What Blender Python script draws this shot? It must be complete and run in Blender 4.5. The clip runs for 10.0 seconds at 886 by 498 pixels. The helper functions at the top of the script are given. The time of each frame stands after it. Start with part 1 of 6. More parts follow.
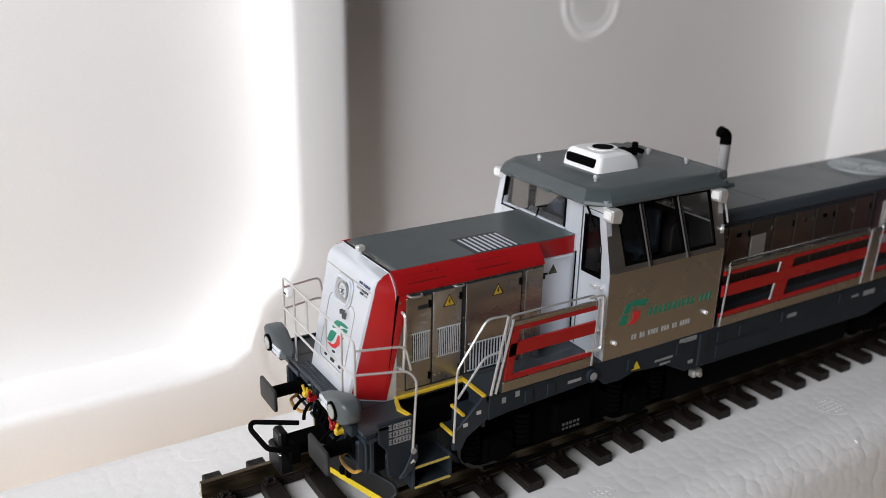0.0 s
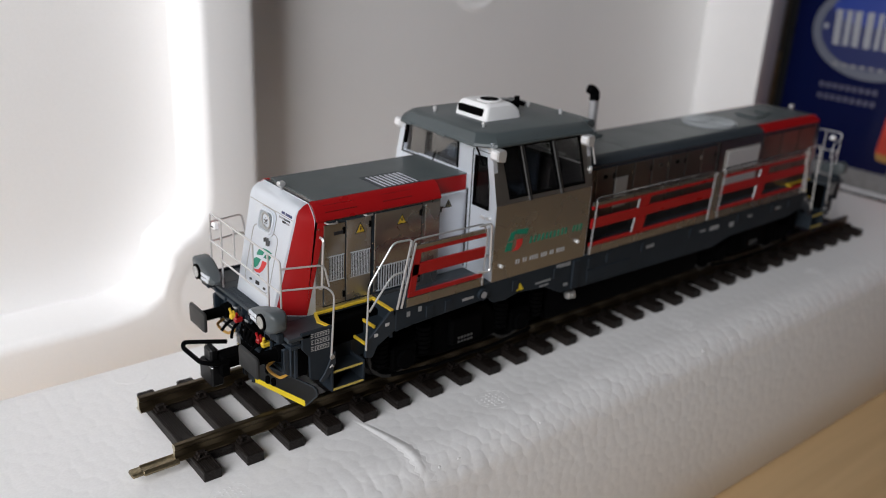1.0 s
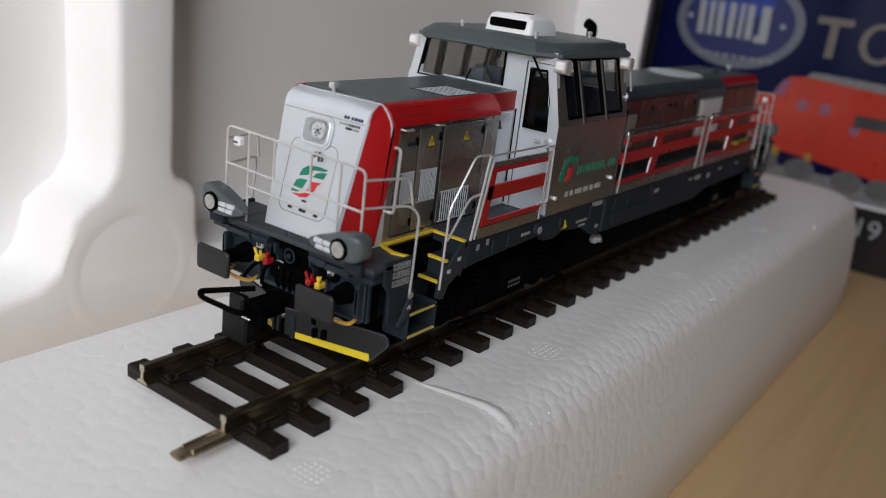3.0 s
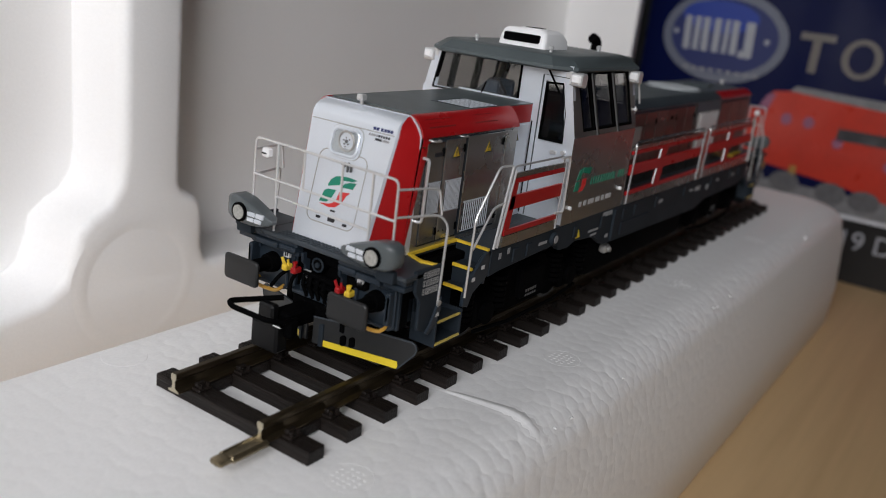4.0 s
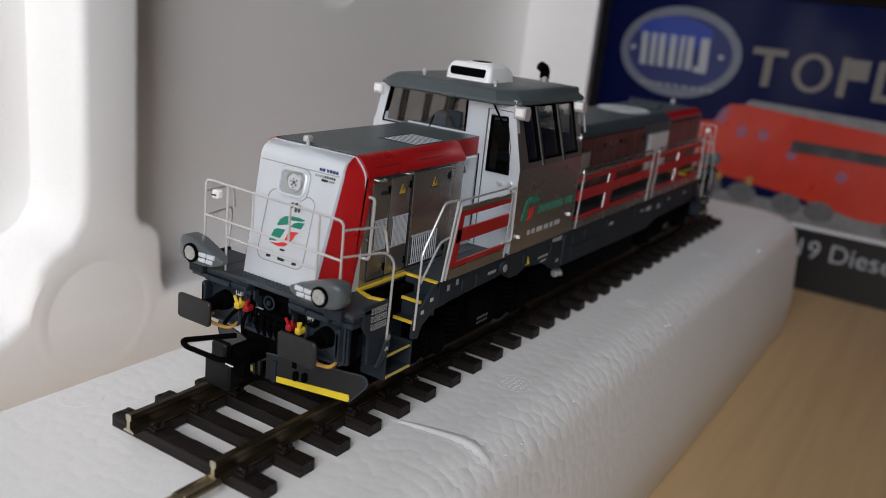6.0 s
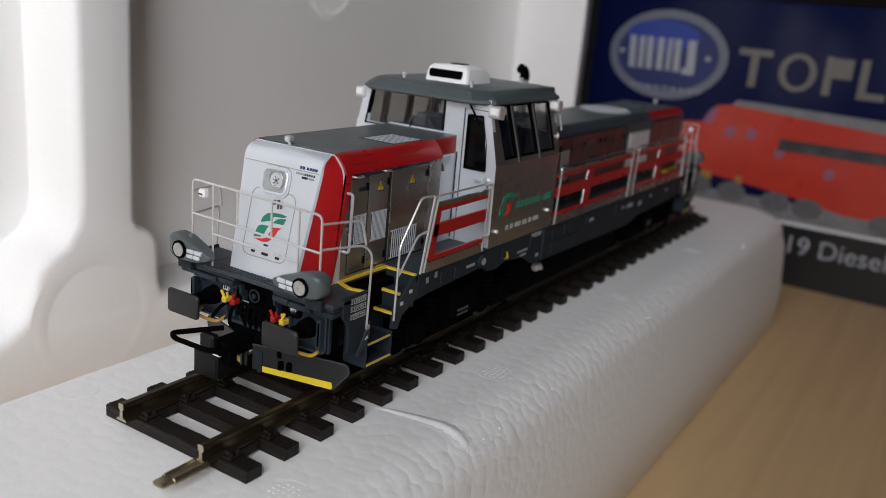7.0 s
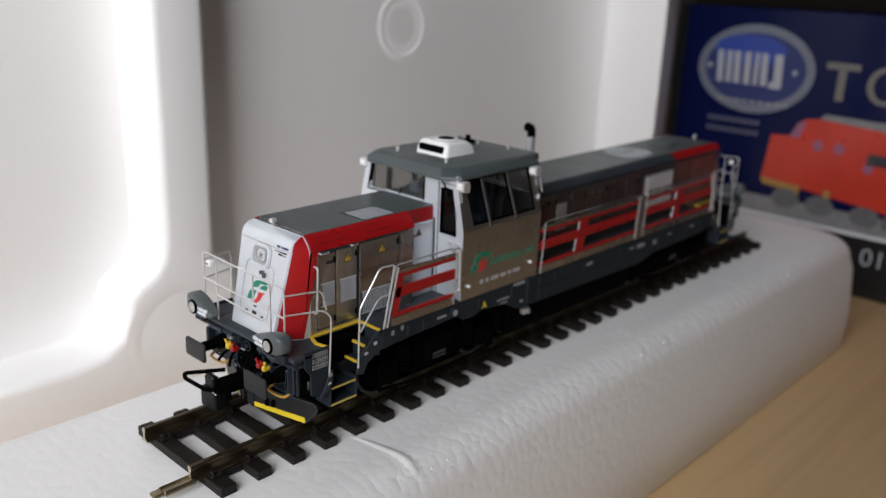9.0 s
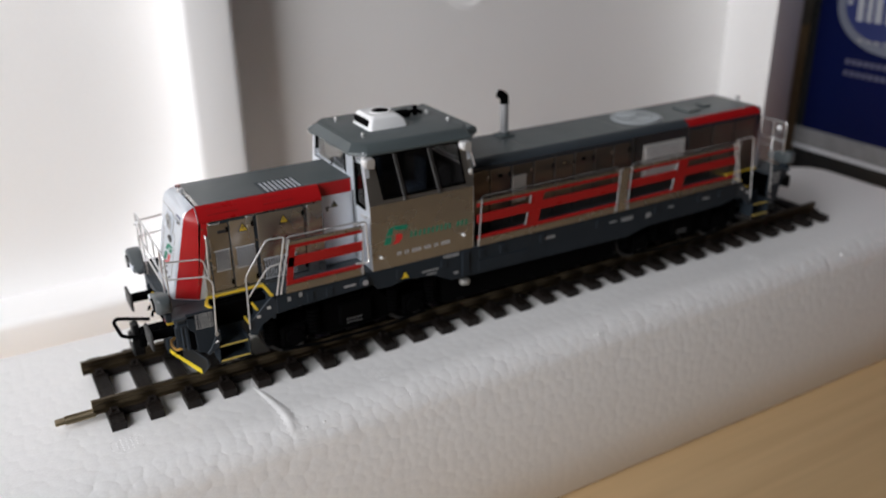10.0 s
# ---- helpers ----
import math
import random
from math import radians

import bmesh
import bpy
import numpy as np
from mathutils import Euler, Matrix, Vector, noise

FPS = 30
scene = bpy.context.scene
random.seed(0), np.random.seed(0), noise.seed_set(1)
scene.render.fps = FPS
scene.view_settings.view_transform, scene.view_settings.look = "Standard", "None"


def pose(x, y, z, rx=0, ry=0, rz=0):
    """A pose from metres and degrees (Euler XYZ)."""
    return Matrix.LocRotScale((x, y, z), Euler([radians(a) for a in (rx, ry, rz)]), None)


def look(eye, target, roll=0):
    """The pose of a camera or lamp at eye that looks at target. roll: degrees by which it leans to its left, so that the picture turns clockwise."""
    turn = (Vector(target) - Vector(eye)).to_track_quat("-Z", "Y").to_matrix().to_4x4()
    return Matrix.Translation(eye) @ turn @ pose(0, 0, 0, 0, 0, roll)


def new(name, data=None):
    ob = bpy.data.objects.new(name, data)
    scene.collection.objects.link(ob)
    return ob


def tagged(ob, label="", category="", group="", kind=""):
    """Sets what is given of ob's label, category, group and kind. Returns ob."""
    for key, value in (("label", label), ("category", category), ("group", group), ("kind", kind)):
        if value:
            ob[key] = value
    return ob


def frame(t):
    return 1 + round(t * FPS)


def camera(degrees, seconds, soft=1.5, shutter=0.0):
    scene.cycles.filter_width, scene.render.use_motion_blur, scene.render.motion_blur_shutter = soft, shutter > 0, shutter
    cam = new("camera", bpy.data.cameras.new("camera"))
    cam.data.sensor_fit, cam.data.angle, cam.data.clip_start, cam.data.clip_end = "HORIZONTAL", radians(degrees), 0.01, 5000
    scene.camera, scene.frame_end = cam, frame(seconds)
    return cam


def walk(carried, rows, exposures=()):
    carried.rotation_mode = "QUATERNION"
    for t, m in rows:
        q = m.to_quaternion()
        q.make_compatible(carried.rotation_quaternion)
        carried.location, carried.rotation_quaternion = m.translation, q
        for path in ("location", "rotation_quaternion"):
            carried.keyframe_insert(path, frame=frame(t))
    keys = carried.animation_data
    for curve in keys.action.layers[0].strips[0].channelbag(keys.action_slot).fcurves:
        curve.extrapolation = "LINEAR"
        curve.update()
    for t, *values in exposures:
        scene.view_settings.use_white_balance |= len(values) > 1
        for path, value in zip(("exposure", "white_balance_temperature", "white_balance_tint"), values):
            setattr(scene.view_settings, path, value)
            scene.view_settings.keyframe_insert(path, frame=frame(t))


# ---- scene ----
cam = camera(54.8, 10.0, soft=0.85)
PATH = [
    (0, (-4.137, -11.065, 8.855), (-3.144, -9.471, 8.169), 1.1),
    (0.5, (-5.579, -12.48, 9.39), (-4.543, -10.939, 8.648), 1.5),
    (1, (-5.636, -12.772, 8.865), (-4.443, -11.341, 8.137), 3.0),
    (1.5, (-6.266, -11.485, 7.9), (-4.931, -10.178, 7.188), 4.5),
    (2, (-6.912, -9.77, 7.096), (-5.456, -8.589, 6.399), 6.2),
    (2.5, (-7.307, -8.808, 6.374), (-5.781, -7.699, 5.71), 6.7),
    (4, (-8.292, -7.789, 6.061), (-6.687, -6.756, 5.466), 7.1),
    (4.5, (-8.447, -7.798, 6.297), (-6.827, -6.782, 5.71), 6.9),
    (5, (-8.211, -7.607, 6.53), (-6.579, -6.608, 5.95), 6.7),
    (5.5, (-8.187, -7.776, 6.566), (-6.547, -6.786, 5.992), 6.6),
    (7, (-8.6, -8.931, 6.546), (-6.959, -7.928, 5.996), 5.1),
    (7.5, (-8.573, -8.746, 6.468), (-6.933, -7.74, 5.923), 5.0),
    (8, (-8.554, -9.263, 6.669), (-6.928, -8.233, 6.124), 4.4),
    (8.5, (-8.566, -10.563, 8.013), (-7.006, -9.437, 7.465), 3.6),
    (9, (-8.002, -13.086, 9.05), (-6.61, -11.79, 8.429), 2.2),
    (9.5, (-5.164, -16.019, 10.0), (-4.016, -14.545, 9.284), 0.5),
    (10, (-2.316, -17.565, 10.41), (-1.412, -15.972, 9.607), -0.8),
]
walk(cam, [(t, look(Vector(eye) * 0.01, Vector(target) * 0.01, roll)) for t, eye, target, roll in PATH],
     exposures=((0.0, 0.12), (0.5, 0.05), (1.0, -0.06), (2.0, -0.28), (5.0, -0.3), (8.0, -0.27), (8.5, -0.15), (9.0, -0.07), (9.5, 0.02), (10.0, 0.10)))
cam.data.dof.use_dof = True
cam.data.dof.focus_distance = 0.138
cam.data.dof.aperture_fstop = 23.0

# ---- light: one window on the near left, a dim room ----
MM = 0.001
world = bpy.data.worlds.new("sky")
scene.world = world
world.use_nodes = True
sky = world.node_tree.nodes.new("ShaderNodeTexSky")
sky.sky_type = 'NISHITA'
sky.sun_disc = False
sky.sun_elevation, sky.sun_rotation = radians(38), radians(200)
world.node_tree.links.new(sky.outputs["Color"], world.node_tree.nodes["Background"].inputs["Color"])
world.node_tree.nodes["Background"].inputs["Strength"].default_value = 0.10
WIN_X, WIN_Y, WIN_Z, WIN_W, WIN_H = -500, -170, 380, 420, 540      # window opening, mm
sky_light = bpy.data.lights.new("window_light", 'AREA')
sky_light.shape, sky_light.size, sky_light.size_y = 'RECTANGLE', WIN_W * MM, WIN_H * MM
sky_light.energy, sky_light.color = 2.85, (0.967, 0.97, 1.0)
window_lamp = new("window_light", sky_light)
sky_light.spread = radians(112)
window_lamp.matrix_world = look((WIN_X * MM, WIN_Y * MM, WIN_Z * MM), (WIN_X * MM + 0.50, WIN_Y * MM + 0.45, WIN_Z * MM - 0.22))


# ---- materials ----
def material(name, color, rough=0.5, metal=0.0, grain=1.0, vary=0.06, bump=0.0, rough_vary=0.08, stretch=(1, 1, 1),
             stain=0.0, stain_size=12.0, stain_color=None, coat=0.0, specular=0.5, random=0.0):
    """Procedural paint, plastic or metal. grain and stain_size are sizes in millimetres."""
    m = bpy.data.materials.new(name)
    m.use_nodes = True
    nt = m.node_tree
    N, L = nt.nodes.new, nt.links.new
    b = nt.nodes["Principled BSDF"]
    b.inputs["Metallic"].default_value = metal
    b.inputs["Coat Weight"].default_value = coat
    b.inputs["Specular IOR Level"].default_value = specular
    co = N("ShaderNodeTexCoord")
    mp = N("ShaderNodeMapping")
    mp.inputs["Scale"].default_value = stretch
    L(co.outputs["Object"], mp.inputs["Vector"])
    fine = N("ShaderNodeTexNoise")
    fine.inputs["Scale"].default_value = 1000 / grain
    fine.inputs["Detail"].default_value = 4
    L(mp.outputs["Vector"], fine.inputs["Vector"])
    big = N("ShaderNodeTexNoise")
    big.inputs["Scale"].default_value = 1000 / stain_size
    big.inputs["Detail"].default_value = 3
    L(mp.outputs["Vector"], big.inputs["Vector"])
    ramp = N("ShaderNodeMapRange")
    ramp.inputs["From Min"].default_value, ramp.inputs["From Max"].default_value = 0.3, 0.7
    ramp.inputs["To Min"].default_value, ramp.inputs["To Max"].default_value = 1 - vary, 1 + vary
    L(fine.outputs["Fac"], ramp.inputs["Value"])
    mul = N("ShaderNodeMix")
    mul.data_type, mul.blend_type = 'RGBA', 'MULTIPLY'
    mul.inputs["Factor"].default_value = 1.0
    mul.inputs["A"].default_value = (*color, 1)
    L(ramp.outputs["Result"], mul.inputs["B"])
    last = mul.outputs["Result"]
    if stain:
        r2 = N("ShaderNodeMapRange")
        r2.inputs["From Min"].default_value, r2.inputs["From Max"].default_value = 0.48, 0.72
        r2.inputs["To Max"].default_value = stain
        L(big.outputs["Fac"], r2.inputs["Value"])
        mx = N("ShaderNodeMix")
        mx.data_type = 'RGBA'
        L(r2.outputs["Result"], mx.inputs["Factor"])
        L(last, mx.inputs["A"])
        mx.inputs["B"].default_value = (*(stain_color or [c * 0.6 for c in color]), 1)
        last = mx.outputs["Result"]
    if random:
        info = N("ShaderNodeObjectInfo")
        r3 = N("ShaderNodeMapRange")
        r3.inputs["To Min"].default_value, r3.inputs["To Max"].default_value = 1 - random, 1 + random
        L(info.outputs["Random"], r3.inputs["Value"])
        m3 = N("ShaderNodeMix")
        m3.data_type, m3.blend_type = 'RGBA', 'MULTIPLY'
        m3.inputs["Factor"].default_value = 1.0
        L(last, m3.inputs["A"])
        L(r3.outputs["Result"], m3.inputs["B"])
        last = m3.outputs["Result"]
    L(last, b.inputs["Base Color"])
    rr = N("ShaderNodeMapRange")
    rr.inputs["To Min"].default_value, rr.inputs["To Max"].default_value = max(0.02, rough - rough_vary), min(1, rough + rough_vary)
    L(big.outputs["Fac"], rr.inputs["Value"])
    L(rr.outputs["Result"], b.inputs["Roughness"])
    if bump:
        bp = N("ShaderNodeBump")
        bp.inputs["Strength"].default_value = bump
        bp.inputs["Distance"].default_value = grain * MM * 0.3
        L(fine.outputs["Fac"], bp.inputs["Height"])
        L(bp.outputs["Normal"], b.inputs["Normal"])
    return m


def foam_material(name, color, bead=2.6, depth=0.12, strength=0.5, side=1.0, dome=0.5):
    """Moulded polystyrene: pressed beads with thin seams between them, flatter on the top face than on rounded edges and sides."""
    m = material(name, color, 0.46, 0, grain=0.5, vary=0.03, stain=0.25, stain_size=40, stain_color=[c * 0.93 for c in color])
    nt = m.node_tree
    N, L = nt.nodes.new, nt.links.new
    b = nt.nodes["Principled BSDF"]
    co = N("ShaderNodeTexCoord")
    warp = N("ShaderNodeTexNoise")
    warp.inputs["Scale"].default_value = 1000 / 4.0
    L(co.outputs["Object"], warp.inputs["Vector"])
    bent = N("ShaderNodeVectorMath")
    bent.operation = 'MULTIPLY_ADD'
    bent.inputs[1].default_value = (0.0012, 0.0012, 0.0012)
    L(warp.outputs["Color"], bent.inputs[0])
    L(co.outputs["Object"], bent.inputs[2])
    cells = N("ShaderNodeTexVoronoi")
    cells.feature = 'SMOOTH_F1'
    cells.inputs["Smoothness"].default_value = 0.35
    cells.inputs["Scale"].default_value = 1000 / bead
    cells.inputs["Randomness"].default_value = 0.8
    L(bent.outputs["Vector"], cells.inputs["Vector"])
    # convex beads, each a little higher or lower than its neighbours
    round_off = N("ShaderNodeMath")
    round_off.operation = 'POWER'
    round_off.inputs[1].default_value = 2.6
    L(cells.outputs["Distance"], round_off.inputs[0])
    domed = N("ShaderNodeMath")
    domed.operation = 'MULTIPLY'
    domed.inputs[1].default_value = -dome
    L(round_off.outputs["Value"], domed.inputs[0])
    step = N("ShaderNodeSeparateColor")
    L(cells.outputs["Color"], step.inputs["Color"])
    uneven = N("ShaderNodeMath")
    uneven.operation = 'MULTIPLY_ADD'
    uneven.inputs[1].default_value = 0.16
    L(step.outputs["Red"], uneven.inputs[0])
    L(domed.outputs["Value"], uneven.inputs[2])
    big = N("ShaderNodeTexNoise")
    big.inputs["Scale"].default_value = 70
    L(co.outputs["Object"], big.inputs["Vector"])
    add = N("ShaderNodeMath")
    add.operation = 'MULTIPLY_ADD'
    add.inputs[1].default_value = 1.2
    L(big.outputs["Fac"], add.inputs[0])
    L(uneven.outputs["Value"], add.inputs[2])
    bp = N("ShaderNodeBump")
    bp.inputs["Strength"].default_value = strength
    bp.inputs["Distance"].default_value = depth * MM
    L(add.outputs["Value"], bp.inputs["Height"])
    L(bp.outputs["Normal"], b.inputs["Normal"])
    geo = N("ShaderNodeNewGeometry")
    axes = N("ShaderNodeSeparateXYZ")
    L(geo.outputs["Normal"], axes.inputs["Vector"])
    press = N("ShaderNodeMapRange")
    press.inputs["From Min"].default_value, press.inputs["From Max"].default_value = 0.86, 1.0
    press.inputs["To Min"].default_value, press.inputs["To Max"].default_value = strength * side, strength
    L(axes.outputs["Z"], press.inputs["Value"])
    smooth_side = N("ShaderNodeMapRange")
    smooth_side.inputs["From Min"].default_value, smooth_side.inputs["From Max"].default_value = 0.0, 0.5
    smooth_side.inputs["To Min"].default_value, smooth_side.inputs["To Max"].default_value = 0.3 if side > 1 else 1.0, 1.0
    L(axes.outputs["Z"], smooth_side.inputs["Value"])
    both = N("ShaderNodeMath")
    both.operation = 'MULTIPLY'
    L(press.outputs["Result"], both.inputs[0])
    L(smooth_side.outputs["Result"], both.inputs[1])
    L(both.outputs["Value"], bp.inputs["Strength"])
    return m


def wood_material(name, color, dark):
    m = material(name, color, 0.42, 0, grain=3.0, vary=0.05, bump=0.02,
                 stretch=(0.05, 1, 1), stain=0.55, stain_size=9, stain_color=dark)
    return m


foam = foam_material("polystyrene", (0.88, 0.87, 0.86), 2.3, 0.30, 0.14, 2.7, 2.2)
foam_smooth = foam_material("polystyrene_smooth", (0.92, 0.91, 0.90), 3.0, 0.2, 0.05, 1.0, 2.0)
table_wood = wood_material("light_wood", (0.60, 0.41, 0.215), (0.47, 0.30, 0.15))
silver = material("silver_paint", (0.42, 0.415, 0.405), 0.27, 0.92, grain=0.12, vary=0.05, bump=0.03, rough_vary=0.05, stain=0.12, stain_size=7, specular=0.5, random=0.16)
sill_silver = material("frame_silver_paint", (0.36, 0.335, 0.30), 0.33, 0.85, grain=0.12, vary=0.04, bump=0.03)
# copy of the silver, darkened to paint shade and dark reflections on the long hood
shaded_silver = material("long_hood_shaded_silver", (0.235, 0.215, 0.20), 0.3, 0.92, grain=0.12, vary=0.05, bump=0.03, rough_vary=0.05, stain=0.15, stain_size=7, random=0.16)
# pale silver whose blue tint puts the window's cool daylight into the colour
silver_white = material("daylit_pale_silver", (0.715, 0.755, 0.81), 0.36, 0.45, grain=0.12, vary=0.04, bump=0.04, stain=0.1, stain_size=8)
roof_grey = material("roof_grey_paint", (0.072, 0.088, 0.092), 0.4, 0, grain=0.15, vary=0.08, bump=0.06, stain=0.25, stain_size=10)
frame_grey = material("frame_grey_paint", (0.017, 0.0235, 0.031), 0.62, 0, specular=0.2, grain=0.15, vary=0.08, bump=0.06, stain=0.3, stain_size=6)
pod_grey = material("pod_grey_paint", (0.082, 0.095, 0.10), 0.38, 0, grain=0.15, vary=0.06, bump=0.05, stain=0.2, stain_size=6)
deck_grey = material("deck_grey_paint", (0.034, 0.043, 0.052), 0.55, 0, grain=0.2, vary=0.1, bump=0.08, stain=0.25, stain_size=7)
wheel_steel = material("wheel_steel", (0.05, 0.048, 0.046), 0.38, 0.8, grain=0.4, vary=0.1)
dark_frame = material("dark_frame_paint", (0.019, 0.028, 0.039), 0.42, 0, specular=0.35, grain=0.15, vary=0.1, bump=0.06)
red = material("red_paint", (0.36, 0.009, 0.011), 0.3, 0, grain=0.15, vary=0.05, bump=0.04, stain=0.15, stain_size=8)
yellow = material("yellow_paint", (0.78, 0.53, 0.04), 0.42, 0, grain=0.15, vary=0.06, bump=0.05)
# below plain black plastic: the underframe's deep shade is put into the colour
black = material("black_plastic_with_shade", (0.0016, 0.0016, 0.0018), 0.85, 0, grain=0.15, vary=0.1, bump=0.06, specular=0.03)
buffer_black = material("buffer_grey_black", (0.010, 0.0105, 0.011), 0.5, 0, grain=0.2, vary=0.1, bump=0.05)
post_grey = material("grey_wire", (0.42, 0.42, 0.43), 0.4, 0.4, grain=0.2, vary=0.06)
rail_grey = material("window_rail_grey", (0.13, 0.13, 0.13), 0.4, 0.3, grain=0.2, vary=0.06)
fan_grey = material("fan_cover_grey", (0.34, 0.36, 0.37), 0.5, 0, grain=0.3, vary=0.1)
faded_ink = material("faded_white_ink", (0.26, 0.27, 0.28), 0.5, 0, vary=0.05)
coupling_black = material("coupling_black", (0.004, 0.004, 0.0045), 0.4, 0, grain=0.2, vary=0.1, bump=0.04, specular=0.25)
dim_ink = material("dim_ink", (0.07, 0.07, 0.072), 0.5, 0, vary=0.05)
worn_ink = material("worn_white_ink", (0.38, 0.38, 0.38), 0.5, 0, vary=0.05)
sign_yellow = material("sign_yellow", (0.60, 0.40, 0.03), 0.45, 0, vary=0.05)
faded_sign = material("faded_sign", (0.13, 0.11, 0.05), 0.5, 0, vary=0.05)
wire = material("pale_wire", (0.68, 0.68, 0.68), 0.3, 0.5, grain=0.2, vary=0.05)
chrome = material("bright_metal", (0.85, 0.85, 0.85), 0.12, 1.0, grain=0.3, vary=0.03)
white_plastic = material("white_plastic", (0.85, 0.85, 0.85), 0.35, 0, grain=0.2, vary=0.02)
rail_metal = material("tarnished_nickel", (0.085, 0.064, 0.038), 0.34, 0.85, grain=0.4, vary=0.2, bump=0.08, stretch=(0.08, 1, 1), stain=0.6, stain_size=5, stain_color=(0.05, 0.033, 0.02))
rail_end = material("cut_nickel", (0.62, 0.56, 0.42), 0.3, 0.9, grain=0.3, vary=0.1)
joiner_brass = material("dull_brass", (0.26, 0.21, 0.13), 0.36, 0.85, grain=0.5, vary=0.25, bump=0.1, stain=0.5, stain_size=4, stain_color=(0.07, 0.05, 0.03))
sleeper_black = material("sleeper_plastic", (0.0115, 0.0083, 0.0068), 0.52, 0, specular=0.24, grain=0.8, vary=0.5, bump=1.0, stretch=(1.6, 0.10, 1.6), random=0.2)
green_ink = material("green_ink", (0.008, 0.21, 0.13), 0.4, 0, vary=0.03)
red_ink = material("red_ink", (0.62, 0.03, 0.03), 0.4, 0, vary=0.03)
white_ink = material("white_ink", (0.55, 0.55, 0.55), 0.45, 0, vary=0.03)
black_ink = material("black_ink", (0.015, 0.015, 0.02), 0.45, 0, vary=0.03)
grey_ink = material("grey_ink", (0.30, 0.30, 0.31), 0.45, 0, vary=0.03)
blue_ink = material("blue_ink", (0.02, 0.03, 0.12), 0.45, 0, vary=0.03)
yellow_ink = material("yellow_ink", (0.80, 0.60, 0.03), 0.45, 0, vary=0.03)
lens_material = material("lamp_lens", (0.36, 0.355, 0.33), 0.25, 0.2, grain=0.25, vary=0.25, coat=0.6)
louvre_metal = material("louvre_metal", (0.42, 0.41, 0.39), 0.42, 0.5, grain=0.2, vary=0.08)
louvre_shadow = material("louvre_shadow", (0.012, 0.012, 0.012), 0.6)
interior_dark = material("cab_interior", (0.03, 0.03, 0.034), 0.6, 0, grain=0.5, vary=0.1)
box_blue = material("blue_carton", (0.004, 0.007, 0.045), 0.2, 0, grain=1.5, vary=0.06, stain=0.15, stain_size=60, specular=0.25)
box_black = material("black_carton", (0.013, 0.0135, 0.014), 0.3, 0, grain=1.5, vary=0.06)
box_white = material("white_line_print", (0.62, 0.63, 0.66), 0.35, 0, grain=1.5, vary=0.04)
print_red = material("print_red", (0.50, 0.036, 0.018), 0.3, 0, grain=2.0, vary=0.06, stain=0.25, stain_size=14, coat=0.3)
print_grey = material("print_grey", (0.20, 0.20, 0.205), 0.35, 0, grain=2.0, vary=0.15, stain=0.4, stain_size=10)
print_dark = material("print_dark", (0.035, 0.035, 0.04), 0.35, 0, grain=2.0, vary=0.15, stain=0.4, stain_size=8, stain_color=(0.12, 0.12, 0.12))
dim_print = material("dim_print", (0.10, 0.10, 0.15), 0.4, 0, grain=2.0, vary=0.1)
print_white = material("print_white", (0.36, 0.37, 0.40), 0.35, 0, grain=2.0, vary=0.05)
print_wheel = material("print_wheel", (0.11, 0.11, 0.115), 0.35, 0, grain=2.0, vary=0.2, stain=0.5, stain_size=6, stain_color=(0.14, 0.14, 0.14))
print_silver = material("print_silver", (0.17, 0.185, 0.23), 0.3, 0.2, grain=2.0, vary=0.05)
print_gold = material("print_gold", (0.17, 0.155, 0.14), 0.35, 0.2, grain=2.0, vary=0.05)
print_yellow = material("print_yellow", (0.34, 0.19, 0.05), 0.35, 0, grain=2.0, vary=0.05)
print_lilac = material("print_lilac", (0.26, 0.10, 0.17), 0.35, 0, grain=2.0, vary=0.05)
# wall colours shape the light: a warm bounce, and little fill from dark_wall
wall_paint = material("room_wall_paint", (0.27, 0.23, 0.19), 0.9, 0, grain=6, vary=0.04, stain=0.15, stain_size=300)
dark_wall = material("low_fill_wall_paint", (0.05, 0.038, 0.03), 0.9, 0, grain=6, vary=0.08, stain=0.3, stain_size=200)
floor_wood = wood_material("floor_boards", (0.10, 0.06, 0.035), (0.07, 0.04, 0.02))

glass = bpy.data.materials.new("clear_glazing")
glass.use_nodes = True
_b = glass.node_tree.nodes["Principled BSDF"]
_b.inputs["Base Color"].default_value = (0.92, 0.94, 0.95, 1)
_b.inputs["Roughness"].default_value = 0.03
_b.inputs["IOR"].default_value = 1.3
_b.inputs["Transmission Weight"].default_value = 1.0
smoked = glass.copy()
smoked.name = "smoked_glazing"
smoked.node_tree.nodes["Principled BSDF"].inputs["Base Color"].default_value = (0.42, 0.40, 0.38, 1)


# ---- modelling helpers, in millimetres ----
def piece(bm, src):
    me = bpy.data.meshes.new("tmp")
    src.to_mesh(me)
    src.free()
    bm.from_mesh(me)
    bpy.data.meshes.remove(me)


def box(bm, x0, x1, y0, y1, z0, z1, bev=0.0, seg=1, turn=None):
    b = bmesh.new()
    bmesh.ops.create_cube(b, size=1)
    for v in b.verts:
        v.co = Vector(((x0 + x1) / 2 + v.co.x * (x1 - x0), (y0 + y1) / 2 + v.co.y * (y1 - y0), (z0 + z1) / 2 + v.co.z * (z1 - z0)))
    if bev:
        bmesh.ops.bevel(b, geom=list(b.edges), offset=bev, segments=seg, affect='EDGES', profile=0.5)
    if turn is not None:
        bmesh.ops.transform(b, matrix=turn, verts=b.verts)
    piece(bm, b)


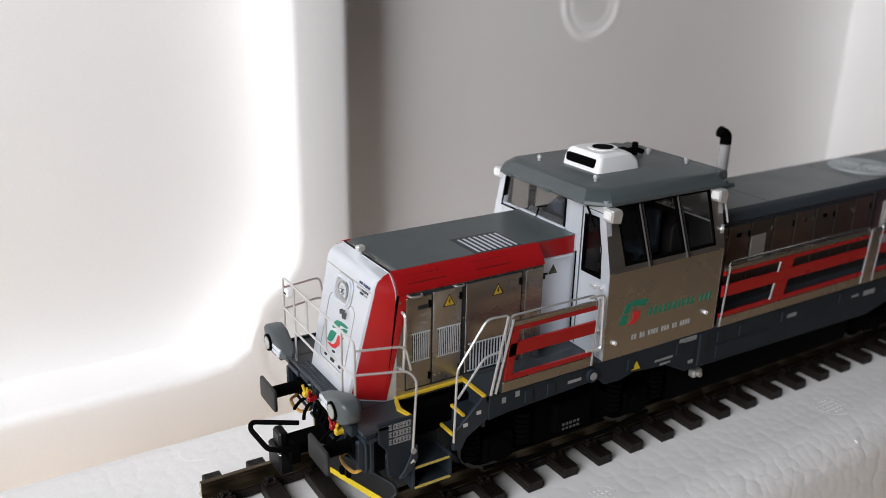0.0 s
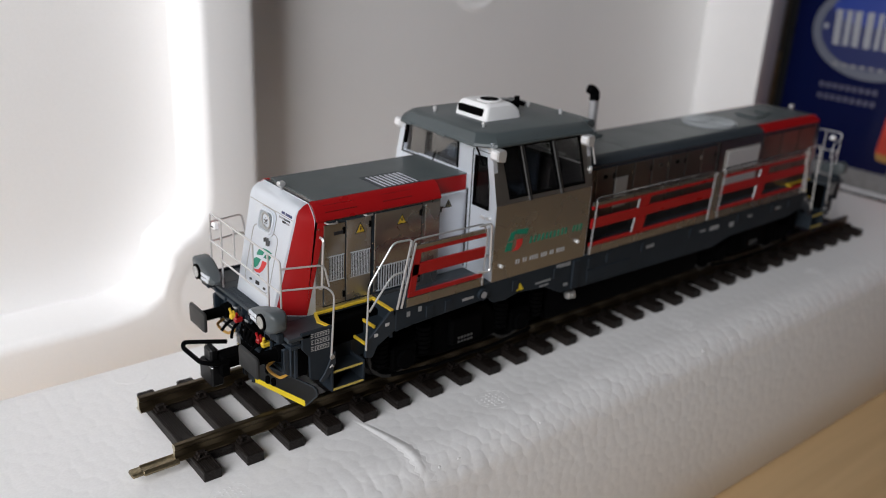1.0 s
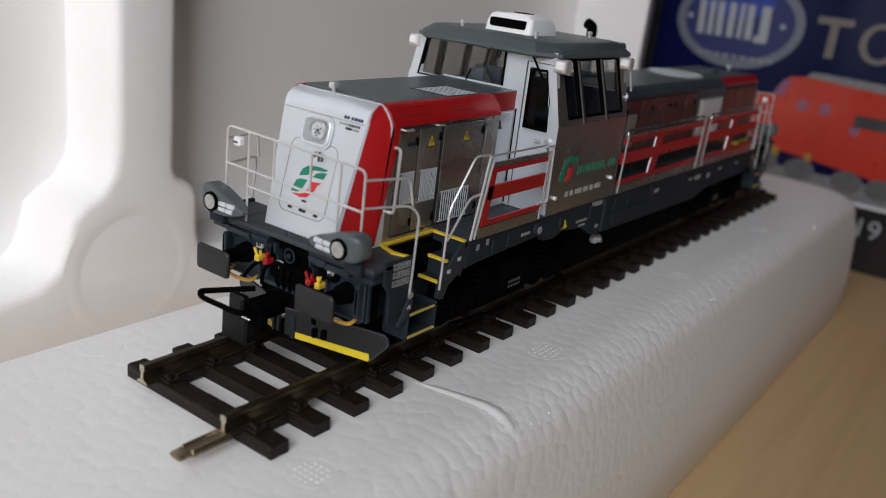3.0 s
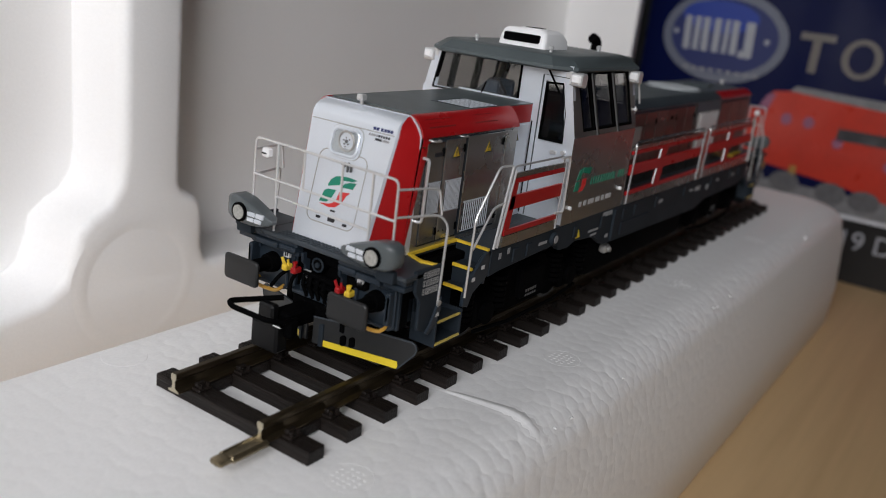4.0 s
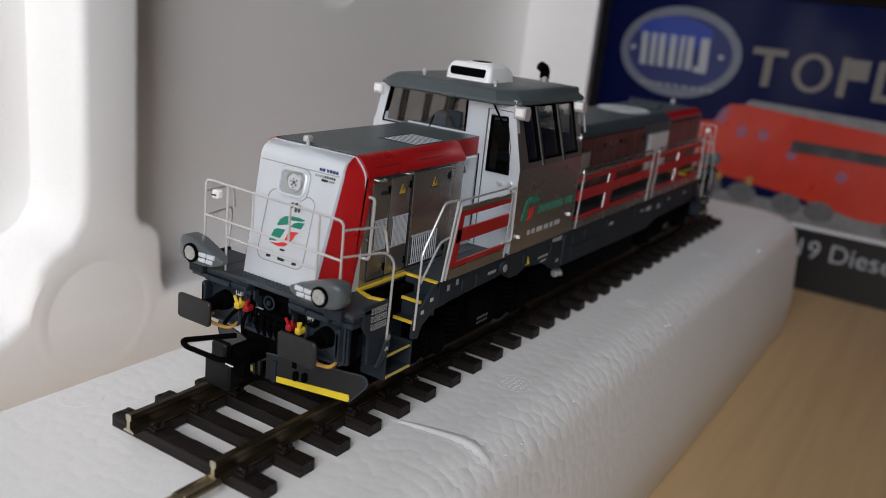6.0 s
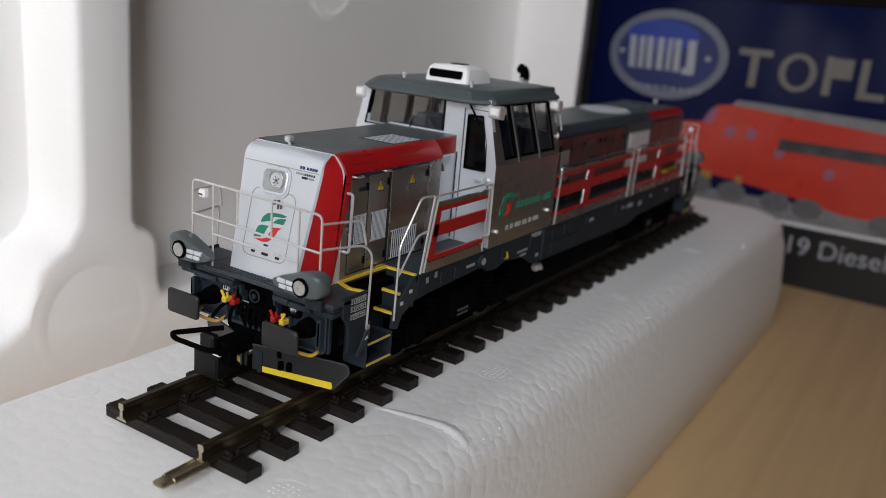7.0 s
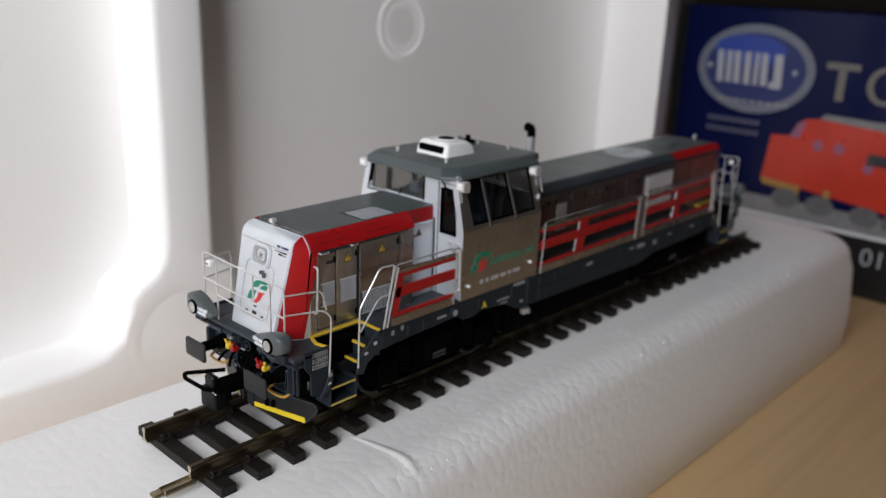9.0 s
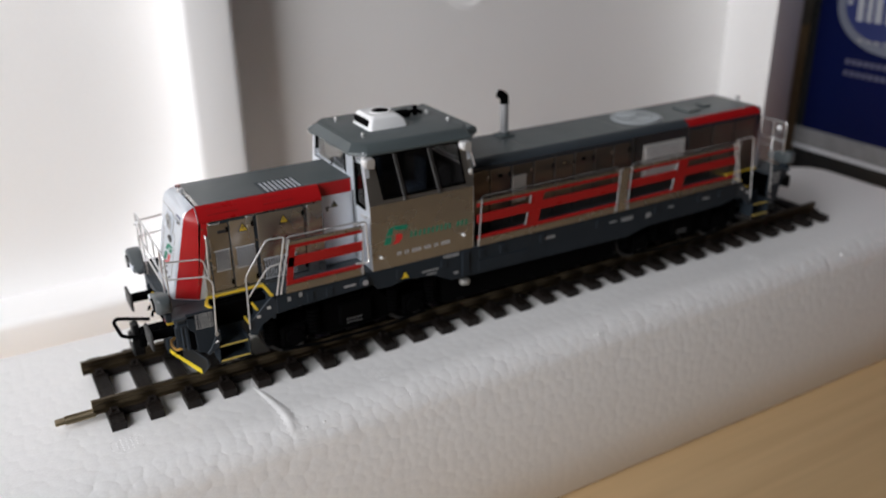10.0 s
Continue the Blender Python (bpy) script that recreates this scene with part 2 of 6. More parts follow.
def prism(bm, pts, axis, a, c, bev=0.0, seg=1):
    """A polygon drawn in the plane across axis (x: y,z; y: x,z; z: x,y), drawn out from a to c."""
    b = bmesh.new()

    def at(p, q):
        return {'x': (q, p[0], p[1]), 'y': (p[0], q, p[1]), 'z': (p[0], p[1], q)}[axis]
    lo = [b.verts.new(at(p, a)) for p in pts]
    hi = [b.verts.new(at(p, c)) for p in pts]
    n = len(pts)
    b.faces.new(lo)
    b.faces.new(hi)
    for i in range(n):
        b.faces.new((lo[i], lo[(i + 1) % n], hi[(i + 1) % n], hi[i]))
    bmesh.ops.recalc_face_normals(b, faces=b.faces)
    if bev:
        bmesh.ops.bevel(b, geom=list(b.edges), offset=bev, segments=seg, affect='EDGES', profile=0.5)
    piece(bm, b)


def cyl(bm, p, q, r, seg=12, r2=None):
    p, q = Vector(p), Vector(q)
    b = bmesh.new()
    bmesh.ops.create_cone(b, cap_ends=True, segments=seg, radius1=r, radius2=r if r2 is None else r2, depth=(q - p).length)
    m = Matrix.Translation((p + q) / 2) @ (q - p).to_track_quat('Z', 'Y').to_matrix().to_4x4()
    bmesh.ops.transform(b, matrix=m, verts=b.verts)
    piece(bm, b)


def tube(bm, pts, r, seg=6):
    """A bent wire along pts."""
    pts = [Vector(p) for p in pts]
    rings = []
    up = None
    for i, p in enumerate(pts):
        d = (pts[min(i + 1, len(pts) - 1)] - pts[max(i - 1, 0)]).normalized()
        if up is None:
            up = Vector((0.31, 0.77, 0.55)).cross(d).normalized()
        up = (up - up.dot(d) * d).normalized()
        side = d.cross(up)
        k = 1.0
        if 0 < i < len(pts) - 1:
            a = (pts[i] - pts[i - 1]).normalized().dot((pts[i + 1] - pts[i]).normalized())
            k = min(1.35, 1 / max(0.5, math.sqrt((1 + a) / 2)))
        rings.append([bm.verts.new(p + (up * math.cos(2 * math.pi * j / seg) + side * math.sin(2 * math.pi * j / seg)) * r * k) for j in range(seg)])
    for a, c in zip(rings, rings[1:]):
        for j in range(seg):
            bm.faces.new((a[j], a[(j + 1) % seg], c[(j + 1) % seg], c[j]))
    bm.faces.new(list(reversed(rings[0])))
    bm.faces.new(rings[-1])


def rounded(pts, r, steps=3):
    """Round the corners of a polyline."""
    pts = [Vector(p) for p in pts]
    out = [pts[0]]
    for a, p, c in zip(pts, pts[1:], pts[2:]):
        ra = min(r, (a - p).length * 0.45)
        rc = min(r, (c - p).length * 0.45)
        s, e = p + (a - p).normalized() * ra, p + (c - p).normalized() * rc
        for i in range(steps + 1):
            t = i / steps
            out.append(s * (1 - t) ** 2 + p * 2 * t * (1 - t) + e * t * t)
    return out + [pts[-1]]


def loft(bm, rings, cap=True):
    vs = [[bm.verts.new(p) for p in ring] for ring in rings]
    n = len(vs[0])
    for a, c in zip(vs, vs[1:]):
        for j in range(n):
            bm.faces.new((a[j], a[(j + 1) % n], c[(j + 1) % n], c[j]))
    if cap:
        bm.faces.new(vs[0])
        bm.faces.new(vs[-1])
    bmesh.ops.recalc_face_normals(bm, faces=bm.faces)


def finish(name, bm, mat, parent=None, label="", smooth=30):
    bmesh.ops.scale(bm, vec=(MM, MM, MM), verts=bm.verts)
    me = bpy.data.meshes.new(name)
    bm.to_mesh(me)
    bm.free()
    me.materials.append(mat)
    if smooth:
        me.shade_smooth()
        me.set_sharp_from_angle(angle=radians(smooth))
    ob = new(name, me)
    if parent is not None:
        ob.parent = parent
        ob.matrix_parent_inverse = parent.matrix_world.inverted() if parent.type == 'EMPTY' else Matrix()
    if label:
        ob["label"] = label
    return ob


def part(name, bm, mat, parent, label="", smooth=30):
    return finish(name, bm, mat, parent, label, smooth)


def root(name, x, y, z):
    e = new(name)
    e.empty_display_size = 0.005
    e.matrix_world = Matrix.Translation((x * MM, y * MM, z * MM))
    bpy.context.view_layer.update()
    return e


def boxpart(name, dims, mat, parent, label="", bev=0.15, seg=1):
    bm = bmesh.new()
    box(bm, *dims, bev, seg)
    return part(name, bm, mat, parent, label)


def ellipse(cx, cy, rx, ry, n=40):
    return [(cx + rx * math.cos(2 * math.pi * i / n), cy + ry * math.sin(2 * math.pi * i / n)) for i in range(n)]


# ---- the room, plain ----
TABLE_Z = -45.0
RX0, RX1, RY0, RY1, RZ0, RZ1 = -500.0, 1500.0, -1500.0, 700.0, -790.0, 1650.0
bm = bmesh.new()
box(bm, RX0 - 120, RX1 + 120, RY0 - 120, RY1 + 120, RZ0 - 60, RZ0)
tagged(finish("floor", bm, floor_wood, smooth=0), "brown wooden boards under the table", "floor", kind="structure")
bm = bmesh.new()
box(bm, RX0 - 120, RX1 + 120, RY0 - 120, RY1 + 120, RZ1, RZ1 + 60)
tagged(finish("ceiling", bm, wall_paint, smooth=0), "plain matt painted ceiling of the room", "ceiling", kind="structure")
# east and south walls, out of view, are darkened to hold back fill light
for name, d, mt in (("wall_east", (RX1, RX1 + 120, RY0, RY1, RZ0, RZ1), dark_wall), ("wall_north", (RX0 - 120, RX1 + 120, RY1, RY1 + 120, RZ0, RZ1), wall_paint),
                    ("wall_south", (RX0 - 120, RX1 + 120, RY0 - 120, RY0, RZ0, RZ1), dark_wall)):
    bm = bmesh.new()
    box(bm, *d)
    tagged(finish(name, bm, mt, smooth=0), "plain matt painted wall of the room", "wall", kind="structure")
wy0, wy1, wz0, wz1 = WIN_Y - WIN_W / 2, WIN_Y + WIN_W / 2, WIN_Z - WIN_H / 2, WIN_Z + WIN_H / 2
bm = bmesh.new()
box(bm, RX0 - 120, RX0, RY0, wy0, RZ0, RZ1)
box(bm, RX0 - 120, RX0, wy1, RY1, RZ0, RZ1)
box(bm, RX0 - 120, RX0, wy0, wy1, RZ0, wz0)
box(bm, RX0 - 120, RX0, wy0, wy1, wz1, RZ1)
tagged(finish("wall_west", bm, wall_paint, smooth=0), "plain painted wall with a window opening", "wall", kind="structure")
window = root("window_1", RX0 - 60, WIN_Y, wz0)
tagged(window, "white framed window with daylight outside", "window", kind="structure")
for d in ((wy0, wy0 + 50, wz0, wz1), (wy1 - 50, wy1, wz0, wz1), (wy0 + 50, wy1 - 50, wz0, wz0 + 50), (wy0 + 50, wy1 - 50, wz1 - 50, wz1)):
    boxpart("window_frame", (RX0 - 80, RX0 - 30, *d), white_plastic, window, bev=3)

# ---- the table ----
table = root("table", 200, -150, RZ0)
tagged(table, "light beech table with a straight fine grain", "table")
bm = bmesh.new()
box(bm, -370, 1100, -700, 430, TABLE_Z - 28, TABLE_Z, 3, 2)
part("tabletop", bm, table_wood, table)
for lx in (-320, 1030):
    for ly in (-630, 360):
        boxpart("leg", (lx - 30, lx + 30, ly - 30, ly + 30, RZ0, TABLE_Z - 28), table_wood, table, bev=2)


# ---- polystyrene block that carries the track ----
def foam_block():
    """A long block with softly rounded top edges and corners and slightly leaning sides."""
    x0, x1, y0, y1, z0 = -75.0, 264.0, -36.5, 38.5, TABLE_Z
    n = 10

    def ring(inset, z, lean):
        rad = 12.0
        a0, a1, b0, b1 = x0 + inset - lean, x1 - inset + lean, y0 + inset - lean, y1 - inset + lean
        out = []
        for cx, cy, s in ((a1 - rad, b1 - rad, 0), (a0 + rad, b1 - rad, 90), (a0 + rad, b0 + rad, 180), (a1 - rad, b0 + rad, 270)):
            for i in range(n + 1):
                t = radians(s + 90 * i / n)
                out.append((cx + rad * math.cos(t), cy + rad * math.sin(t), z))
        return out
    rings = [ring(1.2, z0, 0), ring(1.2, z0 + 0.6, 0.6), ring(1.2, -30, 1.0), ring(2.2, -12, 0.6)]
    for i in range(9):
        t = radians(90 * i / 8)
        rings.append(ring(3.0 + 8.5 * (1 - math.cos(t)), -7.5 + 7.5 * math.sin(t), 0))
    bm = bmesh.new()
    loft(bm, rings)
    return bm


block = finish("polystyrene_block", foam_block(), foam, smooth=60)
tagged(block, "long white polystyrene packing block lying on the table", "packing block")
SEAM_X = (19.6, 23.0)
# raised seam that curves over the rounded edge, and round ejector marks
bm = bmesh.new()
seam = []
for k in range(15):
    u = k / 14
    t = radians(90 - 62 * max(0.0, (u - 0.62) / 0.38))
    flat_y = -12.0 - 13.0 * min(1.0, u / 0.62)
    y, z = (flat_y, 0.0) if u < 0.62 else (-33.5 + 8.5 * (1 - math.cos(t)), -7.5 + 7.5 * math.sin(t))
    seam.append((SEAM_X[0] + (SEAM_X[1] - SEAM_X[0]) * math.sin(u * 1.5), y, z, t))
ridge = []
for i, (x, y, z, a) in enumerate(seam):
    u = i / (len(seam) - 1)
    half = 0.6 + 1.5 * u
    h = (0.16 + 0.42 * u) * min(1.0, 4 * (1 - u) + 0.02) * min(1.0, 6 * u + 0.02)
    row = []
    for k in range(-4, 5):
        v = k / 4
        lift = h * (0.5 + 0.5 * math.cos(math.pi * v)) * (1.0 if v < 0 else 0.8) - 0.03
        row.append(bm.verts.new((x + v * half, y - math.cos(a) * lift, z + math.sin(a) * lift)))
    ridge.append(row)
for ra, rb in zip(ridge, ridge[1:]):
    for k in range(8):
        bm.faces.new((ra[k], rb[k], rb[k + 1], ra[k + 1]))
bmesh.ops.recalc_face_normals(bm, faces=bm.faces)
part("mould_seam", bm, foam, block, "raised curved mould seam", smooth=80)


def ejector_mark(cx, cy, r, rows):
    """A round mark made of a grid of small pips."""
    bm = bmesh.new()
    for i in range(-rows, rows + 1):
        for j in range(-rows, rows + 1):
            if i * i + j * j <= rows * rows + 1:
                cyl(bm, (cx + i * 0.95, cy + j * 0.95, -0.2), (cx + i * 0.95, cy + j * 0.95, 0.055), 0.36, 10, 0.2)
    tube(bm, [(cx + r * math.cos(2 * math.pi * k / 32), cy + r * math.sin(2 * math.pi * k / 32), -0.22) for k in range(33)], 0.24, 8)
    part("ejector_mark", bm, foam, block, "round mould mark of small raised pips")["kind"] = "stuff"


for cx, cy in ((46.4, -22.2), (-8.6, -20.3), (107.5, -22.5), (168.0, -22.5)):
    ejector_mark(cx, cy, 3.3, 2)
bm = bmesh.new()
cyl(bm, (-8.2, 25.6, -0.3), (-8.2, 25.6, 0.035), 3.6, 32, 3.4)
part("ejector_mark", bm, foam, block, "smooth round mould mark")

bm = bmesh.new()
bead_rng = random.Random(11)
for k in range(20):
    bx, a = bead_rng.uniform(10, 215), radians(bead_rng.uniform(8, 88))
    bead = bmesh.new()
    bmesh.ops.create_icosphere(bead, subdivisions=2, radius=bead_rng.uniform(0.2, 0.45))
    place = Matrix.Translation((bx, -33.6 + 8.5 * (1 - math.sin(a)) - 0.0, -7.6 + 7.5 * math.sin(a)))
    bmesh.ops.transform(bead, matrix=place @ Matrix.Rotation(bead_rng.uniform(0, 3), 4, 'Z') @ Matrix.Diagonal((1.0, 0.55, 1.3 if a < 0.8 else 0.5, 1)), verts=bead.verts)
    piece(bm, bead)
part("foam_beads", bm, foam, block, "small proud beads along the rounded edge", smooth=60)["kind"] = "stuff"

# ---- upright polystyrene tray behind the block ----
tray = root("polystyrene_tray", 120, 110, TABLE_Z)
tagged(tray, "white polystyrene tray standing on edge behind the block", "packing tray")
TZ1 = 230.0
bm = bmesh.new()
box(bm, -260, 300, 111, 132, TABLE_Z, TZ1, 2, 2)
part("back_panel", bm, foam_smooth, tray)
# rib between the two recesses, wider at its foot
bm = bmesh.new()
foot = []
prof_r = [(55.5, TZ1), (55.5, 5.0), (56.5, 2.6), (59.3, 1.3), (61.7, -0.6), (63.0, -3.2), (63.3, -13.6), (64.2, -16.8), (66.6, -18.2), (283.0, -18.6), (283.0, TABLE_Z)]
prof_l = [(-260, TABLE_Z), (-260, -20.5), (8, -20), (18.0, -18.5), (23.0, -15.0), (25.4, -9.0), (26.5, -4.0), (30.5, -0.6), (34.5, 1.6), (37.4, 6.0), (38.4, 12), (38.4, TZ1)]
prism(bm, prof_r + prof_l, 'y', 91, 112, 0.0)
bmesh.ops.bevel(bm, geom=[e for e in bm.edges if all(v.co.y < 91.5 for v in e.verts)], offset=2.8, segments=4, affect='EDGES', profile=0.5)
part("rib", bm, foam_smooth, tray, smooth=50)


def ring_mark(x, y, z, r, width, height, label):
    """A soft raised ring on a face that looks towards -y."""
    bm = bmesh.new()
    rings = []
    for k in range(13):
        rr = r - width + 2 * width * k / 12
        h = height * (0.5 + 0.5 * math.cos(math.pi * (k / 6 - 1))) - 0.02
        rings.append([(x + rr * math.cos(2 * math.pi * i / 48), y - h, z + rr * math.sin(2 * math.pi * i / 48)) for i in range(48)])
    loft(bm, rings, cap=False)
    part("ejector_mark", bm, foam_smooth, tray, label, smooth=80)


ring_mark(42.5, 91.0, -19.0, 15.6, 2.6, 0.11, "faint wide round mould mark")
bm = bmesh.new()
box(bm, -260, -150, 88, 112, -20.0, TZ1, 4, 3)
part("side_ledge", bm, foam_smooth, tray)
bm = bmesh.new()
prism(bm, [(275, 69), (293, 112), (301, 132), (309, 132), (308, 84), (305, 79.5)], 'z', TABLE_Z, TZ1, 1.6, 3)
part("rim", bm, foam_smooth, tray)
ring_mark(152.5, 111.0, 69.5, 11.4, 2.2, 0.38, "round raised mould mark")
ring_mark(152.5, 111.0, 69.5, 8.2, 1.8, 0.12, "round raised mould mark")

# ---- blue carton behind ----
carton = root("carton", 340, -40, TABLE_Z)
tagged(carton, "glossy dark blue printed carton with a red engine picture", "box")
CX = 318.0
boxpart("carton_body", (CX, CX + 62, -185, 85, TABLE_Z, 79), box_blue, carton, bev=0.8, seg=2)


def flat(name, pts, mat, lift=0.12, parent=None, label=""):
    """Print on the carton's front face; pts in (y, z)."""
    bm = bmesh.new()
    prism(bm, pts, 'x', CX - lift, CX + 0.05)
    return part(name, bm, mat, parent or carton, label, smooth=0)


def rect(y0, y1, z0, z1, slant=0.0):
    return [(y0 + slant, z1), (y1 + slant, z1), (y1, z0), (y0, z0)]


flat("black_band", rect(84.6, -184.6, -44.5, -17.2), box_black, 0.12, label="black printed band along the foot")
flat("white_line", rect(84.6, -184.6, -17.1, -15.4), box_white, 0.2, label="thin pale printed line")
flat("grey_ground", rect(84.6, -184.6, -15.3, -7.0), print_grey, 0.12, label="grey printed ballast")
# black strip painted for the shaded gap between tray and carton
flat("dark_border", rect(84.7, 80.8, -6.9, 78.4), box_black, 0.12, label="dark strip painted as the shaded gap along the upright edge")
OVC, OVR = (44.0, 51.5), (28.5, 20.5)
flat("logo_ring", ellipse(*OVC, *OVR), print_silver, 0.14, label="pale oval ring of a maker's badge")
flat("logo_field", ellipse(OVC[0], OVC[1], OVR[0] - 4.0, OVR[1] - 4.0), blue_ink, 0.28, label="dark blue oval field")
flat("logo_gloss", [p for p in ellipse(OVC[0] + 3, OVC[1] + 8.5, 17.5, 7.0, 30)], material("badge_blue", (0.03, 0.06, 0.30), 0.3, vary=0.05), 0.34, label="lighter blue gleam in the badge")
bars = [(62, 59, 3.0), (57.5, 55, 2.0), (53.5, 50.5, 3.0), (48.5, 45.5, 2.0), (43.8, 41.8, 1.0), (40.2, 37.2, 2.4), (34.0, 30.0, 2.4)]
for y0, y1, s in bars:
    flat("logo_bar", rect(y0, y1, 44.2, 59.0, s * 0.3), print_white, 0.5)
flat("logo_bar", rect(36.0, 30.5, 43.4, 46.4), print_white, 0.52)
for yy in (66.3, 24.6):
    flat("logo_dot", ellipse(yy, 51.5, 1.2, 1.2, 14), print_white, 0.5)
for i in range(9):
    flat("badge_mark", rect(60 - i * 4.0, 57.5 - i * 4.0, 35.6 - 0.0, 36.8), grey_ink, 0.42)
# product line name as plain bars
def block_word(y, w, kind):
    z0, z1 = 41.5, 58.0
    if kind == "post":
        flat("title_bar", rect(y, y - w * 1.0, z1 - 3.0, z1), print_gold, 0.16)
        flat("title_bar", rect(y - w * 0.38, y - w * 0.62, z0, z1 - 3.1), print_gold, 0.16)
    elif kind == "ring":
        bm = bmesh.new()
        o = ellipse(y - w / 2, (z0 + z1) / 2, w / 2, (z1 - z0) / 2, 32)
        q = ellipse(y - w / 2, (z0 + z1) / 2, w / 2 - 3.0, (z1 - z0) / 2 - 2.2, 32)
        loft(bm, [[(CX - 0.16, *p) for p in o], [(CX - 0.17, *p) for p in q]], cap=False)
        part("title_bar", bm, print_gold, carton, smooth=0)
    elif kind == "half":
        flat("title_bar", rect(y, y - 3.2, z0, z1), print_gold, 0.16)
        flat("title_bar", rect(y - 3.3, y - w, z1 - 9.0, z1 - 0.5), print_gold, 0.16)
    else:
        flat("title_bar", rect(y, y - 3.2, z0, z1), print_gold, 0.16)
        flat("title_bar", rect(y - 3.3, y - w, z0, z0 + 3.0), print_gold, 0.16)


block_word(11.0, 14.5, "post")
block_word(-7.0, 16.0, "ring")
block_word(-26.0, 11.0, "half")
block_word(-40.0, 11.0, "foot")
for i, (zz, yy) in enumerate(((25.5, 37.0), (20.5, 35.0))):
    for k in range(9):
        flat("small_print_bar", rect(64 - k * 3.0, 62 - k * 3.0, zz, zz + 2.2), dim_print, 0.16)
# picture of a red engine
flat("picture_body", [(31, 22.5), (19.5, 23.5), (17.0, 31.5), (10.0, 32.5), (-60, 30.0), (-140, 28), (-140, -9), (-45, -8.5), (-20, -4.0), (22, 0.5), (33.0, 2.0)], print_red, 0.3, label="printed red engine body")
flat("picture_roof", [(10.0, 32.6), (8.0, 35.0), (-60, 33.5), (-140, 32), (-140, 27.0), (-60, 28.2)], print_grey, 0.42, label="printed grey engine roof")
flat("picture_window", [(22.5, 23.0), (19.0, 30.0), (15.5, 30.5), (18.0, 22.5)], print_lilac, 0.44, label="printed lilac windscreen")
for y0 in (9.0, -0.5):
    flat("picture_window", ellipse(y0, 20.5, 2.3, 2.6, 16), print_lilac, 0.44)
for y0, z0 in ((-36, 8.0), (-64, 3.0), (-14, 14.0)):
    flat("picture_window", ellipse(y0, z0, 2.2, 2.4, 16), print_lilac, 0.44)
flat("picture_grille", rect(-13, -100, 15.5, 20.5, 0), print_dark, 0.44, label="printed dark side grille")
flat("picture_stripe", [(33.0, 2.0), (14, 0.6), (14, -3.0), (32.0, -1.0)], print_yellow, 0.46, label="printed yellow buffer beam")
flat("picture_stripe", rect(3, 0, -6.5, 1.0), print_yellow, 0.46)
for y0 in (20.0, 4.0, -16.0, -30.0, -62.0, -82.0):
    flat("picture_wheel", ellipse(y0, -6.0 - (0.05 * (20 - y0)), 6.5, 4.6, 22), print_wheel, 0.48, label="printed dark wheel")
curve = bpy.data.curves.new("foot_text", 'FONT')
curve.body = "019 Diesel"
curve.size, curve.extrude = 0.0115, 0.0001
lettering = bpy.data.objects.new("foot_text_curve", curve)
text_mesh = bpy.data.meshes.new_from_object(lettering)
bpy.data.objects.remove(lettering)
text_mesh.transform(Matrix.Translation(((CX - 0.25) * MM, -17.5 * MM, -29.5 * MM)) @ Matrix(((0, 0, -1, 0), (-1, 0, 0, 0), (0, 1, 0, 0), (0, 0, 0, 1))))
text_mesh.materials.clear()
text_mesh.materials.append(print_white)
foot_text = new("printed_text", text_mesh)
foot_text.parent = carton
foot_text.matrix_parent_inverse = carton.matrix_world.inverted()
foot_text["label"] = "pale printed words on the black band"


# ---- track ----
track = root("model_track", 100, 0, 0)
tagged(track, "short model railway track with dark sleepers and brown rails", "railway track")
RAIL_TOP = 4.8


def rail_profile(y):
    return [(y + a, 2.0 + b) for a, b in ((-1.1, 0), (1.1, 0), (1.1, 0.25), (0.35, 0.55), (0.28, 1.7), (0.55, 2.0), (0.55, 2.65), (0.4, 2.8), (-0.4, 2.8), (-0.55, 2.65), (-0.55, 2.0), (-0.28, 1.7), (-0.35, 0.55), (-1.1, 0.25))]


for y, x0 in ((8.8, -12.4), (-8.8, -13.0)):
    bm = bmesh.new()
    prism(bm, rail_profile(y), 'x', x0, 211.0)
    r = part("rail", bm, rail_metal, track, smooth=0)
    bm = bmesh.new()
    prism(bm, [(y + (p - y) * 0.96, q * 0.995 + 0.01) for p, q in rail_profile(y)], 'x', x0 - 0.06, x0 + 0.02)
    part("cut_end", bm, rail_end, r, "bright cut rail end", smooth=0)
bm = bmesh.new()
prism(bm, [(-10.2, 1.7), (-7.5, 1.7), (-7.5, 2.2), (-7.95, 2.6), (-8.2, 2.25), (-9.4, 2.25), (-9.7, 2.6), (-10.2, 2.2)], 'x', -18.6, -12.6, 0.1)
tip = bmesh.new()
box(tip, -20.5, -18.4, -10.0, -7.9, 1.7, 2.5, 0.35, 2)
piece(bm, tip)
part("rail_joiner", bm, joiner_brass, track, "dull brass rail joiner sticking out")

PITCH, FIRST, SL = 7.8, -10.6, 29
rng = random.Random(4)
bm = bmesh.new()
box(bm, 0, 3.1, -15.0, 15.0, 0.0, 1.98, 0.12)
